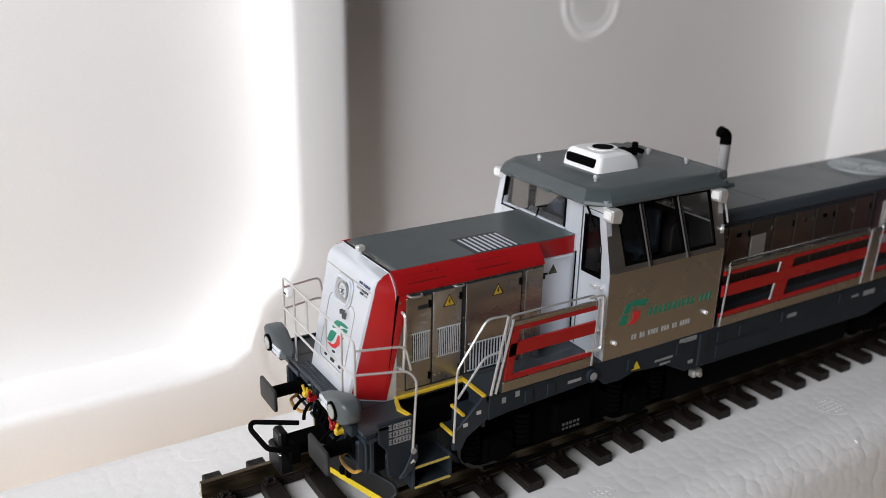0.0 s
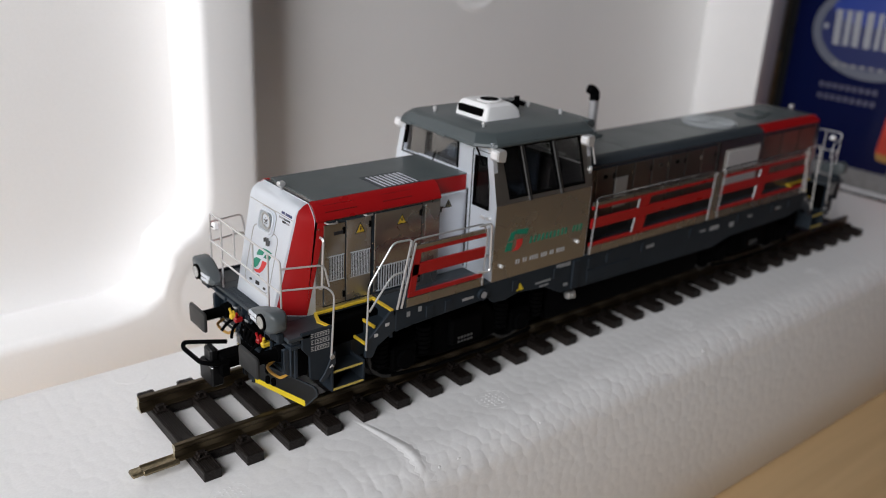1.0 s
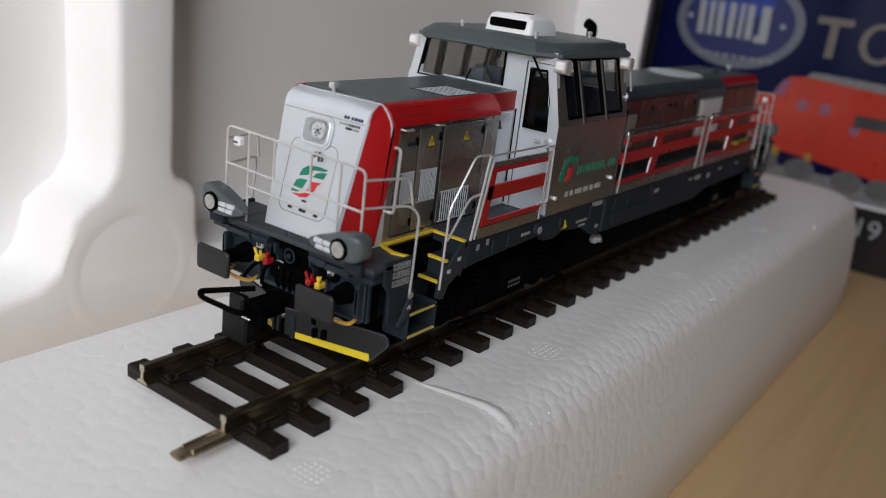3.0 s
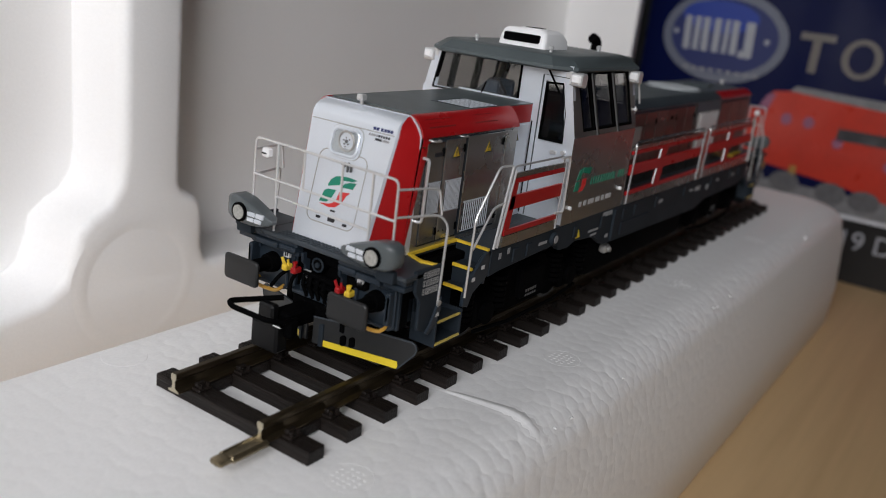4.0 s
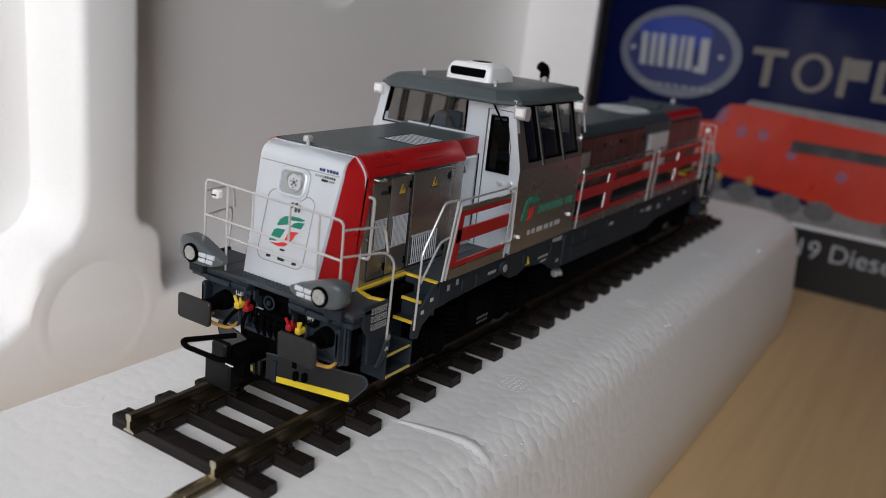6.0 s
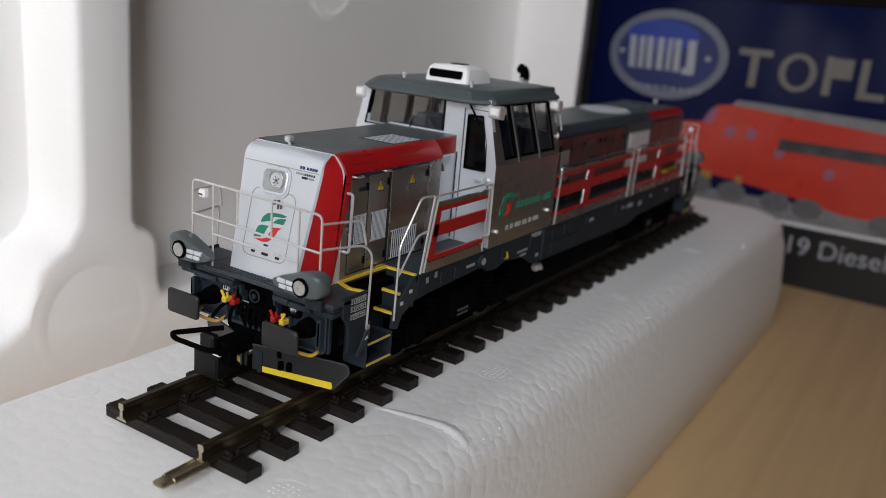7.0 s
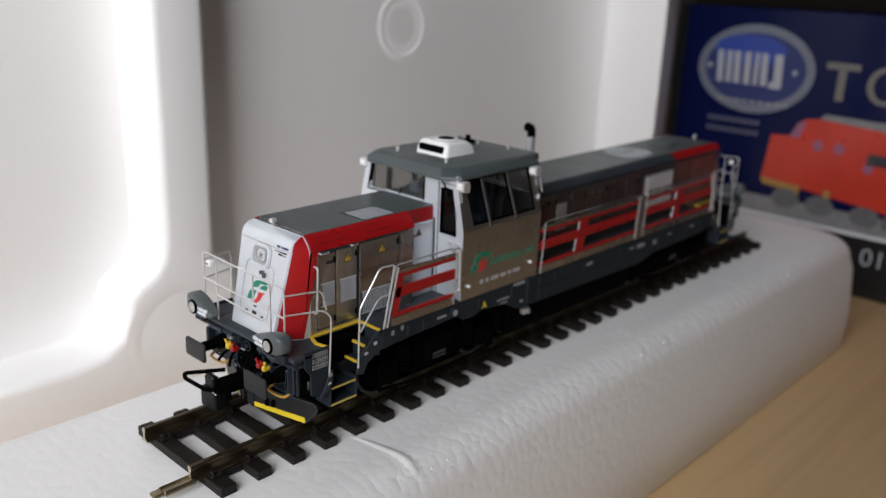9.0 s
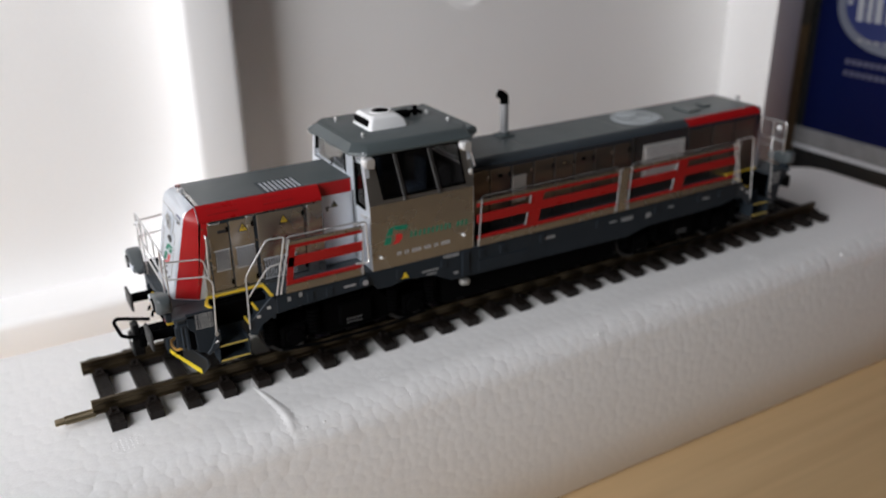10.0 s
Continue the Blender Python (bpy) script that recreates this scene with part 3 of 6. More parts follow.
# raised wood grain along the top and on the ends
for k in range(8):
    gx, gy = 0.16 + k * 0.37, -14.8
    while gy < 14.4:
        run = rng.uniform(0.9, 3.6)
        box(bm, gx + rng.uniform(-0.05, 0.05), gx + rng.uniform(0.16, 0.26), gy, min(gy + run, 14.85), 1.9, 2.02 + rng.uniform(0, 0.09))
        gy += run + rng.uniform(0.05, 0.35)
sleeper_mesh = finish("sleeper", bm, sleeper_black, track, smooth=0)
bm = bmesh.new()
for sy in (-8.8, 8.8):
    for e in (-1, 1):
        box(bm, 0.35, 2.75, sy + e * 1.9 - 0.85, sy + e * 1.9 + 0.85, 2.0, 2.45, 0.12)
        box(bm, 0.75, 2.35, sy + e * 1.45 - 0.4, sy + e * 1.45 + 0.4, 2.4, 3.05, 0.15)
        cyl(bm, (0.9, sy + e * 2.3, 2.4), (0.9, sy + e * 2.3, 3.0), 0.3, 6)
        cyl(bm, (2.2, sy + e * 2.3, 2.4), (2.2, sy + e * 2.3, 3.0), 0.3, 6)
clip_mesh = finish("rail_fixing", bm, sleeper_black, sleeper_mesh, smooth=0)
clip_mesh.matrix_parent_inverse = Matrix()
for i in range(SL):
    x = FIRST + PITCH * i
    m = Matrix.Translation((x * MM, rng.uniform(-0.1, 0.1) * MM, 0))
    if i == 0:
        sleeper_mesh.matrix_basis = m
        continue
    s = new("sleeper", sleeper_mesh.data)
    s.parent, s.matrix_parent_inverse, s.matrix_basis = track, sleeper_mesh.matrix_parent_inverse, m
    f = new("rail_fixing", clip_mesh.data)
    f.parent = s
for i in range(SL - 1):
    x = FIRST + PITCH * i
    for sy in (-8.8, 8.8):
        if (i % 2 == 0) == (sy < 0) or i % 3 == 0:
            bm = bmesh.new()
            box(bm, x + 3.0, x + PITCH + 0.1, sy - 1.3, sy + 1.3, 0.35, 1.85)
            part("sleeper_web", bm, sleeper_black, track, smooth=0)

# ---- locomotive ----
LEN = 191.0
loco = root("model_locomotive", LEN / 2, 0, RAIL_TOP)
tagged(loco, "silver, red and grey model diesel locomotive standing on the track", "model train")
DECK = 22.5


def bothsides(fn):
    for s in (-1, 1):
        fn(s)


def sbox(bm, x0, x1, s, a, b, z0, z1, bev=0.0):
    box(bm, x0, x1, min(s * a, s * b), max(s * a, s * b), z0, z1, bev)


def ends(fn):
    """Both ends are alike: at(x) gives the place at that end."""
    fn(lambda x: x, 1)
    fn(lambda x: LEN - x, -1)


def xbox(bm, at, x0, x1, y0, y1, z0, z1, bev=0.0):
    a, b = at(x0), at(x1)
    box(bm, min(a, b), max(a, b), min(y0, y1), max(y0, y1), z0, z1, bev)


# deck with four stair wells
bm = bmesh.new()
box(bm, 4.5, LEN - 4.5, -10.4, 10.4, 21.8, DECK, 0.12)
for s in (-1, 1):
    sbox(bm, 25.6, LEN - 25.6, s, 10.4, 16.4, 21.3, DECK, 0.15)
    for at in (lambda x: x, lambda x: LEN - x):
        xbox(bm, at, 4.5, 13.0, s * 10.4, s * 16.4, 21.8, DECK, 0.12)
deck = part("deck", bm, deck_grey, loco, "dark grey deck plate")
bm = bmesh.new()
for i in range(22):
    for j in range(3):
        box(bm, 4.8 + j * 0.75, 5.2 + j * 0.75, -7.7 + i * 0.72, -7.4 + i * 0.72, DECK - 0.02, DECK + 0.14)
part("tread_plate", bm, deck_grey, deck, "ribbed tread plate")

# centre sill and under parts
bm = bmesh.new()
box(bm, 8, LEN - 8, -12.5, 12.5, 16.5, 21.4, 0.2)
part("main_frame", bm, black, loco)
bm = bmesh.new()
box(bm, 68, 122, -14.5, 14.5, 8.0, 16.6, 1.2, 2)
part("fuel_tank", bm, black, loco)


def skirt(s):
    bm = bmesh.new()
    pts = [(26.2, 22.3), (LEN - 26.2, 22.3), (LEN - 26.2, 17.6), (158, 16.4), (131, 16.0), (124, 14.4), (69.5, 15.2), (64.5, 17.7), (56.5, 18.4), (53.5, 17.6), (50.0, 17.8), (48.8, 19.2), (30.0, 18.4), (26.2, 18.0)]
    prism(bm, pts, 'y', s * 16.5, s * 15.3, 0.12)
    sk = part("side_skirt", bm, frame_grey, loco, "dark grey side skirt with printed data")
    for x in (33, 37.5, 54.8, 66.5, 77, 83, 95, 113, 133, 149, 157):
        bm = bmesh.new()
        sbox(bm, x, x + 1.6, s, 16.4, 16.75, 19.2, 21.4, 0.1)
        part("cover_plate", bm, frame_grey, sk)
    bm = bmesh.new()
    sbox(bm, 72.2, 74.2, s, 16.4, 16.95, 15.6, 22.0, 0.1)
    part("cover_plate", bm, frame_grey, sk)
    bm = bmesh.new()
    sbox(bm, 77, 92, s, 16.4, 16.7, 16.0, 18.6, 0.1)
    part("cover_plate", bm, frame_grey, sk)
    bm = bmesh.new()
    for x, z, w, h in ((61.5, 19.0, 4.4, 0.45), (62.8, 18.1, 2.6, 0.4), (67.2, 21.2, 4.4, 0.9), (70.0, 16.6, 1.4, 0.7), (89.0, 16.6, 3.2, 0.45), (96.8, 19.6, 3.0, 0.8), (117.5, 19.6, 2.4, 0.5), (121.5, 19.2, 4.0, 1.1), (130.0, 18.6, 2.0, 1.3), (151.0, 19.6, 2.6, 0.7), (138.0, 19.8, 2.2, 0.5), (28.6, 20.4, 1.0, 1.0), (31.2, 20.8, 1.0, 1.0)):
        n = max(1, int(w / 0.55))
        for k in range(n):
            sbox(bm, x + k * w / n, x + (k + 0.78) * w / n, s, 16.5, 16.56, z, z + h)
    part("data_print", bm, faded_ink, sk, "small pale printed data", smooth=0)["kind"] = "stuff"
    bm = bmesh.new()
    cyl(bm, (46.7, s * 16.3, 20.6), (46.7, s * 17.2, 20.6), 1.15, 16)
    part("filler_cap", bm, frame_grey, sk)
    bm = bmesh.new()
    cyl(bm, (46.7, s * 17.15, 20.6), (46.7, s * 17.3, 20.6), 0.7, 14)
    sbox(bm, 41.8, 44.6, s, 16.5, 16.6, 20.2, 20.7)
    part("cap_mark", bm, grey_ink, sk, smooth=0)
    bm = bmesh.new()
    prism(bm, [(56.0, 18.9), (58.0, 18.9), (57.0, 20.5)], 'y', s * 16.5, s * 16.57)
    part("warning_sign", bm, yellow_ink, sk, "yellow warning triangle", smooth=0)
    bm = bmesh.new()
    sbox(bm, 72.4, 75.0, s, 14.6, 16.2, 12.6, 14.2, 0.4)
    cyl(bm, (73.7, s * 16.0, 13.4), (73.7, s * 16.7, 13.4), 0.5, 10)
    part("drain_valve", bm, louvre_metal, sk, "pale metal valve under the skirt")


bothsides(skirt)


# bogies
def bogie(cx):
    bg = root("bogie", cx, 0, RAIL_TOP)
    bg.parent = loco
    bg.matrix_parent_inverse = loco.matrix_world.inverted()
    bm = bmesh.new()
    for s in (-1, 1):
        prism(bm, [(cx - 21, 9.0), (cx - 21, 12.5), (cx - 9, 13.5), (cx - 6, 16.5), (cx + 6, 16.5), (cx + 9, 13.5), (cx + 21, 12.5), (cx + 21, 9.0), (cx + 11, 9.2), (cx + 6, 8.2), (cx - 6, 8.2), (cx - 11, 9.2)], 'y', s * 13.6, s * 12.0, 0.3)
        for e in (-15, 15):
            box(bm, cx + e - 3, cx + e + 3, min(s * 12.2, s * 14.6), max(s * 12.2, s * 14.6), 8.3, 13.2, 0.5)
            cyl(bm, (cx + e, s * 14.4, 10.6), (cx + e, s * 15.3, 10.6), 1.9, 14)
        for e in (-10, 10, -20, 20):
            for k in range(6):
                cyl(bm, (cx + e, s * 13.6, 10.4 + k * 0.95), (cx + e, s * 13.6, 11.0 + k * 0.95), 1.5, 10)
        box(bm, cx - 4, cx + 4, min(s * 13.4, s * 15.0), max(s * 13.4, s * 15.0), 10, 15.5, 0.4)
        tube(bm, [(cx - 18, s * 14.6, 8.0), (cx - 8, s * 15.0, 7.2), (cx + 8, s * 15.0, 7.2), (cx + 18, s * 14.6, 8.0)], 0.35)
    box(bm, cx - 20, cx + 20, -12.2, 12.2, 11.0, 14.5)
    fr = bm
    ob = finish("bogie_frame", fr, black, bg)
    bm = bmesh.new()
    for s in (-1, 1):
        for k in range(5):
            box(bm, cx - 2.4 + k * 0.8, cx - 1.9 + k * 0.8, min(s * 15.0, s * 15.07), max(s * 15.0, s * 15.07), 11.2, 11.7)
            box(bm, cx - 2.4 + k * 0.8, cx - 1.9 + k * 0.8, min(s * 15.0, s * 15.07), max(s * 15.0, s * 15.07), 10.4, 10.8)
    finish("data_print", bm, dim_ink, bg, "small faded printed data", smooth=0)["kind"] = "stuff"
    for e in (-15, 15):
        for s in (-1, 1):
            bm = bmesh.new()
            cyl(bm, (cx + e, s * 8.0, 10.5), (cx + e, s * 10.6, 10.5), 5.65, 36)
            cyl(bm, (cx + e, s * 7.4, 10.5), (cx + e, s * 8.1, 10.5), 6.4, 36)
            finish("wheel", bm, wheel_steel, bg, "dark wheel with a bright worn tread")
            bm = bmesh.new()
            cyl(bm, (cx + e, s * 10.5, 10.5), (cx + e, s * 10.75, 10.5), 5.0, 30)
            finish("wheel_face", bm, black, bg)


bogie(45.0)
bogie(LEN - 45.0)


# hoods
def corner(z, hw):
    """How far the flat nose reaches sideways, and how deep the bevelled corner is, at a height."""
    k = (min(z, 39.5) - 23.0) / 16.5
    return min(6.7 + 1.2 * k, hw - (0.9 if z < 41 else 0.4)), 4.7 - 1.3 * k


def bend(u):
    """A bevel with softened ends: place along it, inwards and sideways, for u from 0 to 1."""
    a = u * math.pi / 2
    return 0.86 * u + 0.14 * (1 - math.cos(a)), 0.86 * u + 0.14 * math.sin(a)


def hood_ring(z, hw, set_back, xb, far=False):
    xf = 6.8 + 0.225 * (min(z, 39.5) - 22.6) + set_back
    cw, cd = corner(z, hw)
    right = [(xf + cd * bend(u / 6)[0], -(cw + (hw - cw) * bend(u / 6)[1])) for u in range(0, 7)]
    pts = [(xb, -hw)] + right[::-1] + [(x, -y) for x, y in right] + [(xb, hw)]
    return [((LEN - x) if far else x, y, z) for x, y in pts]


LEVELS = ((22.5, 10.2, 0.0), (39.5, 10.2, 0.0), (40.3, 9.9, 0.15), (41.2, 9.3, 0.6), (41.9, 8.6, 1.6), (42.3, 7.9, 3.2))


def lower(z):
    """The long hood has a flatter crown than the short one."""
    return z if z < 39.5 else 39.5 + (z - 39.5) * 0.56


LEVELS_LONG = tuple((lower(z), hw, sb) for z, hw, sb in LEVELS)
DROP = 42.46 - lower(42.46)


def hood(xb, far):
    """Body of the hood; the nose in front of it is a part of its own."""
    x0 = 13.4
    ends_x = ((LEN - x0, LEN - xb) if far else (x0, xb))
    levels = LEVELS_LONG if far else LEVELS
    sect = [(hw, z) for z, hw, _ in levels]
    bm = bmesh.new()
    prism(bm, [(y, z) for y, z in sect] + [(-y, z) for y, z in reversed(sect)], 'x', *ends_x)
    body = part("long_hood" if far else "short_hood", bm, shaded_silver if far else silver, loco, "silver painted engine hood", smooth=40)
    bm = bmesh.new()
    loft(bm, [hood_ring(z, hw, sb, x0 - 0.02, far) for z, hw, sb in levels])
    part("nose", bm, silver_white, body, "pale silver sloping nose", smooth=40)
    return body


hood_front = hood(40.4, False)
NECK = 7.8
bm = bmesh.new()
box(bm, 40.2, 49.0, -NECK, NECK, 22.5, 42.3, 0.1)
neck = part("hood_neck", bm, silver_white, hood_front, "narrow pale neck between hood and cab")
hood_rear = hood(LEN - 75.5, True)


def corner_strip(s, far, parent):
    """Red wrap-round stripe on a hood corner, a thin shell over the paint."""
    outer, inner = [], []
    for k, (z, hw, sb) in enumerate(LEVELS):
        zs = [z] if k else [22.7, 26, 29, 32, 35, 37.5]
        for zz in zs:
            hwz = hw
            xf = 6.8 + 0.225 * (min(zz, 39.5) - 22.6) + sb
            cw, cd = corner(zz, hwz)
            row, low = [], []
            back = 0.1 + 1.5 * (min(zz, 39.5) - 22.6) / 17.0
            for i in range(10):
                u = min(1.0, 0.1 + 0.9 * i / 8)
                bx, by = bend(u)
                x, y = xf + cd * bx + (back if i == 9 else 0), cw + (hwz - cw) * by
                a = radians(20 + 50 * u) if i < 9 else math.pi / 2
                nx, ny = -math.cos(a), math.sin(a)
                for lst, off in ((row, 0.05), (low, -0.08)):
                    px, py = x + nx * off, y + ny * off
                    lst.append(((LEN - px) if far else px, s * py, zz + (0.04 if k > 3 and off > 0 else 0)))
            outer.append(row)
            inner.append(low)
    bm = bmesh.new()
    o = [[bm.verts.new(p) for p in r] for r in outer]
    n = [[bm.verts.new(p) for p in r] for r in inner]
    R, C = len(o), len(o[0])
    for i in range(R - 1):
        for j in range(C - 1):
            bm.faces.new((o[i][j], o[i][j + 1], o[i + 1][j + 1], o[i + 1][j]))
        for j in (0, C - 1):
            bm.faces.new((o[i][j], o[i + 1][j], n[i + 1][j], n[i][j]))
    for i in (0, R - 1):
        for j in range(C - 1):
            bm.faces.new((o[i][j], o[i][j + 1], n[i][j + 1], n[i][j]))
    bmesh.ops.recalc_face_normals(bm, faces=bm.faces)
    part("red_corner", bm, red, parent, "red corner stripe", smooth=40)


def shoulder(name, s, x0, x1, mat, parent, off, label):
    bm = bmesh.new()
    line = [(10.2, 39.4), (10.2, 39.6), (9.9, 40.35), (9.3, 41.25), (8.6, 41.95), (7.9, 42.35)]
    o = off
    outer = [(10.2 + o, 39.4), (10.2 + o, 39.7), (9.9 + o * 0.9, 40.4 + o * 0.3), (9.3 + o * 0.7, 41.3 + o * 0.6), (8.6 + o * 0.4, 42.0 + o * 0.6), (7.9, 42.36 + o * 0.3)]
    fit = lower if x0 > 70 else float
    pts = [(s * y, fit(z)) for y, z in outer] + [(s * (y - 0.3), fit(z) - 0.15) for y, z in reversed(line)]
    prism(bm, pts, 'x', x0, x1)
    return part(name, bm, mat, parent, label, smooth=40)


for s in (-1, 1):
    corner_strip(s, False, hood_front)
    band = shoulder("red_band", s, 13.6, 40.4, red, hood_front, 0.18, "red band along the hood shoulder")
    bm = bmesh.new()
    sbox(bm, 40.42, 48.5, s, NECK - 0.1, NECK + 0.12, 39.2, 42.3, 0.05)
    part("red_band", bm, red, neck, "red band along the neck")
    shoulder("red_band", s, 149.3, LEN - 13.6, red, hood_rear, 0.18, "red band along the hood shoulder")
    shoulder("dark_band", s, 76.0, 149.2, deck_grey, hood_rear, 0.12, "dark grey hood shoulder")
    bm = bmesh.new()
    for x0, n in ((15.6, 12), (27.5, 12)):
        for i in range(n):
            for j in range(3):
                y, z = 9.75 - j * 0.42, 40.75 + j * 0.48
                sbox(bm, x0 + i * 0.55, x0 + i * 0.55 + 0.3, s, y - 0.1, y + 0.18, z - 0.1, z + 0.1)
    part("air_slots", bm, material("deep_red", (0.10, 0.004, 0.004), 0.5), band, "small punched air slots", smooth=0)

# hood roofs
bm = bmesh.new()
prism(bm, [(14.6, -7.9), (48.6, -7.9), (48.6, 7.9), (14.6, 7.9)], 'z', 42.2, 42.46, 0.05)
roof1 = part("hood_roof", bm, roof_grey, hood_front, "dark grey hood roof")
for x0, x1 in ((76.5, 97.3), (97.7, 129.0), (129.4, LEN - 14.6)):
    bm = bmesh.new()
    prism(bm, [(x0, -7.9), (x1, -7.9), (x1, 7.9), (x0, 7.9)], 'z', 42.2 - DROP, 42.46 - DROP, 0.05)
    roof2 = part("hood_roof", bm, roof_grey, hood_rear, "dark grey hood roof")


def roof_grille(x0, x1, y0, y1, z, parent, slats):
    bm = bmesh.new()
    box(bm, x0, x1, y0, y1, z - 0.3, z + 0.05)
    g = part("roof_grille", bm, dark_frame, parent, "pale metal roof grille", smooth=0)
    bm = bmesh.new()
    n = slats
    for i in range(n):
        x = x0 + 0.5 + (x1 - x0 - 0.6) * (i + 0.5) / n
        prism(bm, [(x - 0.22, z + 0.09), (x + 0.18, z + 0.11), (x + 0.18, z + 0.0), (x - 0.22, z - 0.05)], 'y', y0 + 0.2, y1 - 0.8)
    part("grille_slats", bm, silver_white, g, "pale slanting slats", smooth=0)


roof_grille(28.6, 37.4, -7.8, -0.4, 42.46, roof1, 8)
bm = bmesh.new()
cyl(bm, (139, 0, 42.4 - DROP), (139, 0, 42.75 - DROP), 7.2, 40)
fan = part("roof_fan", bm, fan_grey, roof2, "round pale roof fan cover")
bm = bmesh.new()
for i in range(12):
    a = math.pi * i / 12
    d = Vector((math.cos(a), math.sin(a), 0)) * 6.6
    tube(bm, [Vector((139, 0, 42.85 - DROP)) - d, Vector((139, 0, 42.85 - DROP)) + d], 0.14, 5)
for r in (2.2, 4.4, 6.6):
    tube(bm, [(139 + r * math.cos(2 * math.pi * i / 32), r * math.sin(2 * math.pi * i / 32), 42.86 - DROP) for i in range(33)], 0.14, 5)
part("fan_guard", bm, fan_grey, fan)["kind"] = "stuff"
bm = bmesh.new()
box(bm, 155, 160, -4, 3, 42.4 - DROP, 42.9 - DROP, 0.3)
box(bm, 163, 166, -2, 2, 42.4 - DROP, 43.0 - DROP, 0.3)
part("roof_hatch", bm, roof_grey, roof2)
bm = bmesh.new()
cyl(bm, (98.1, 4.9, 42.2 - DROP), (98.1, 4.9, 50.4), 1.08, 18)
exhaust = part("exhaust_stack", bm, post_grey, loco, "silver exhaust stack with a black tip")
bm = bmesh.new()
tube(bm, rounded([(98.1, 4.9, 49.8), (98.1, 4.9, 51.8), (96.5, 5.4, 52.5)], 1.1, 4), 1.15, 14)
part("exhaust_tip", bm, black, exhaust, "black bent exhaust tip")
bm = bmesh.new()
cyl(bm, (98.1, 4.9, 42.9 - DROP), (98.1, 4.9, 43.6 - DROP), 1.9, 20, 1.3)
box(bm, 95.7, 100.5, 2.7, 7.1, 42.3 - DROP, 43.1 - DROP, 0.4)
part("exhaust_base", bm, roof_grey, exhaust)


def horn(x, y, z, parent):
    bm = bmesh.new()
    cyl(bm, (x, y, z), (x, y, z + 0.9), 0.28, 8)
    box(bm, x - 0.75, x + 0.6, y - 0.55, y + 0.55, z + 0.6, z + 1.5, 0.2)
    part("horn", bm, wire, parent, "small bright horn")


horn(13.2, 0.9, 42.3, hood_front)
horn(LEN - 13.2, -0.9, 42.3 - DROP, hood_rear)


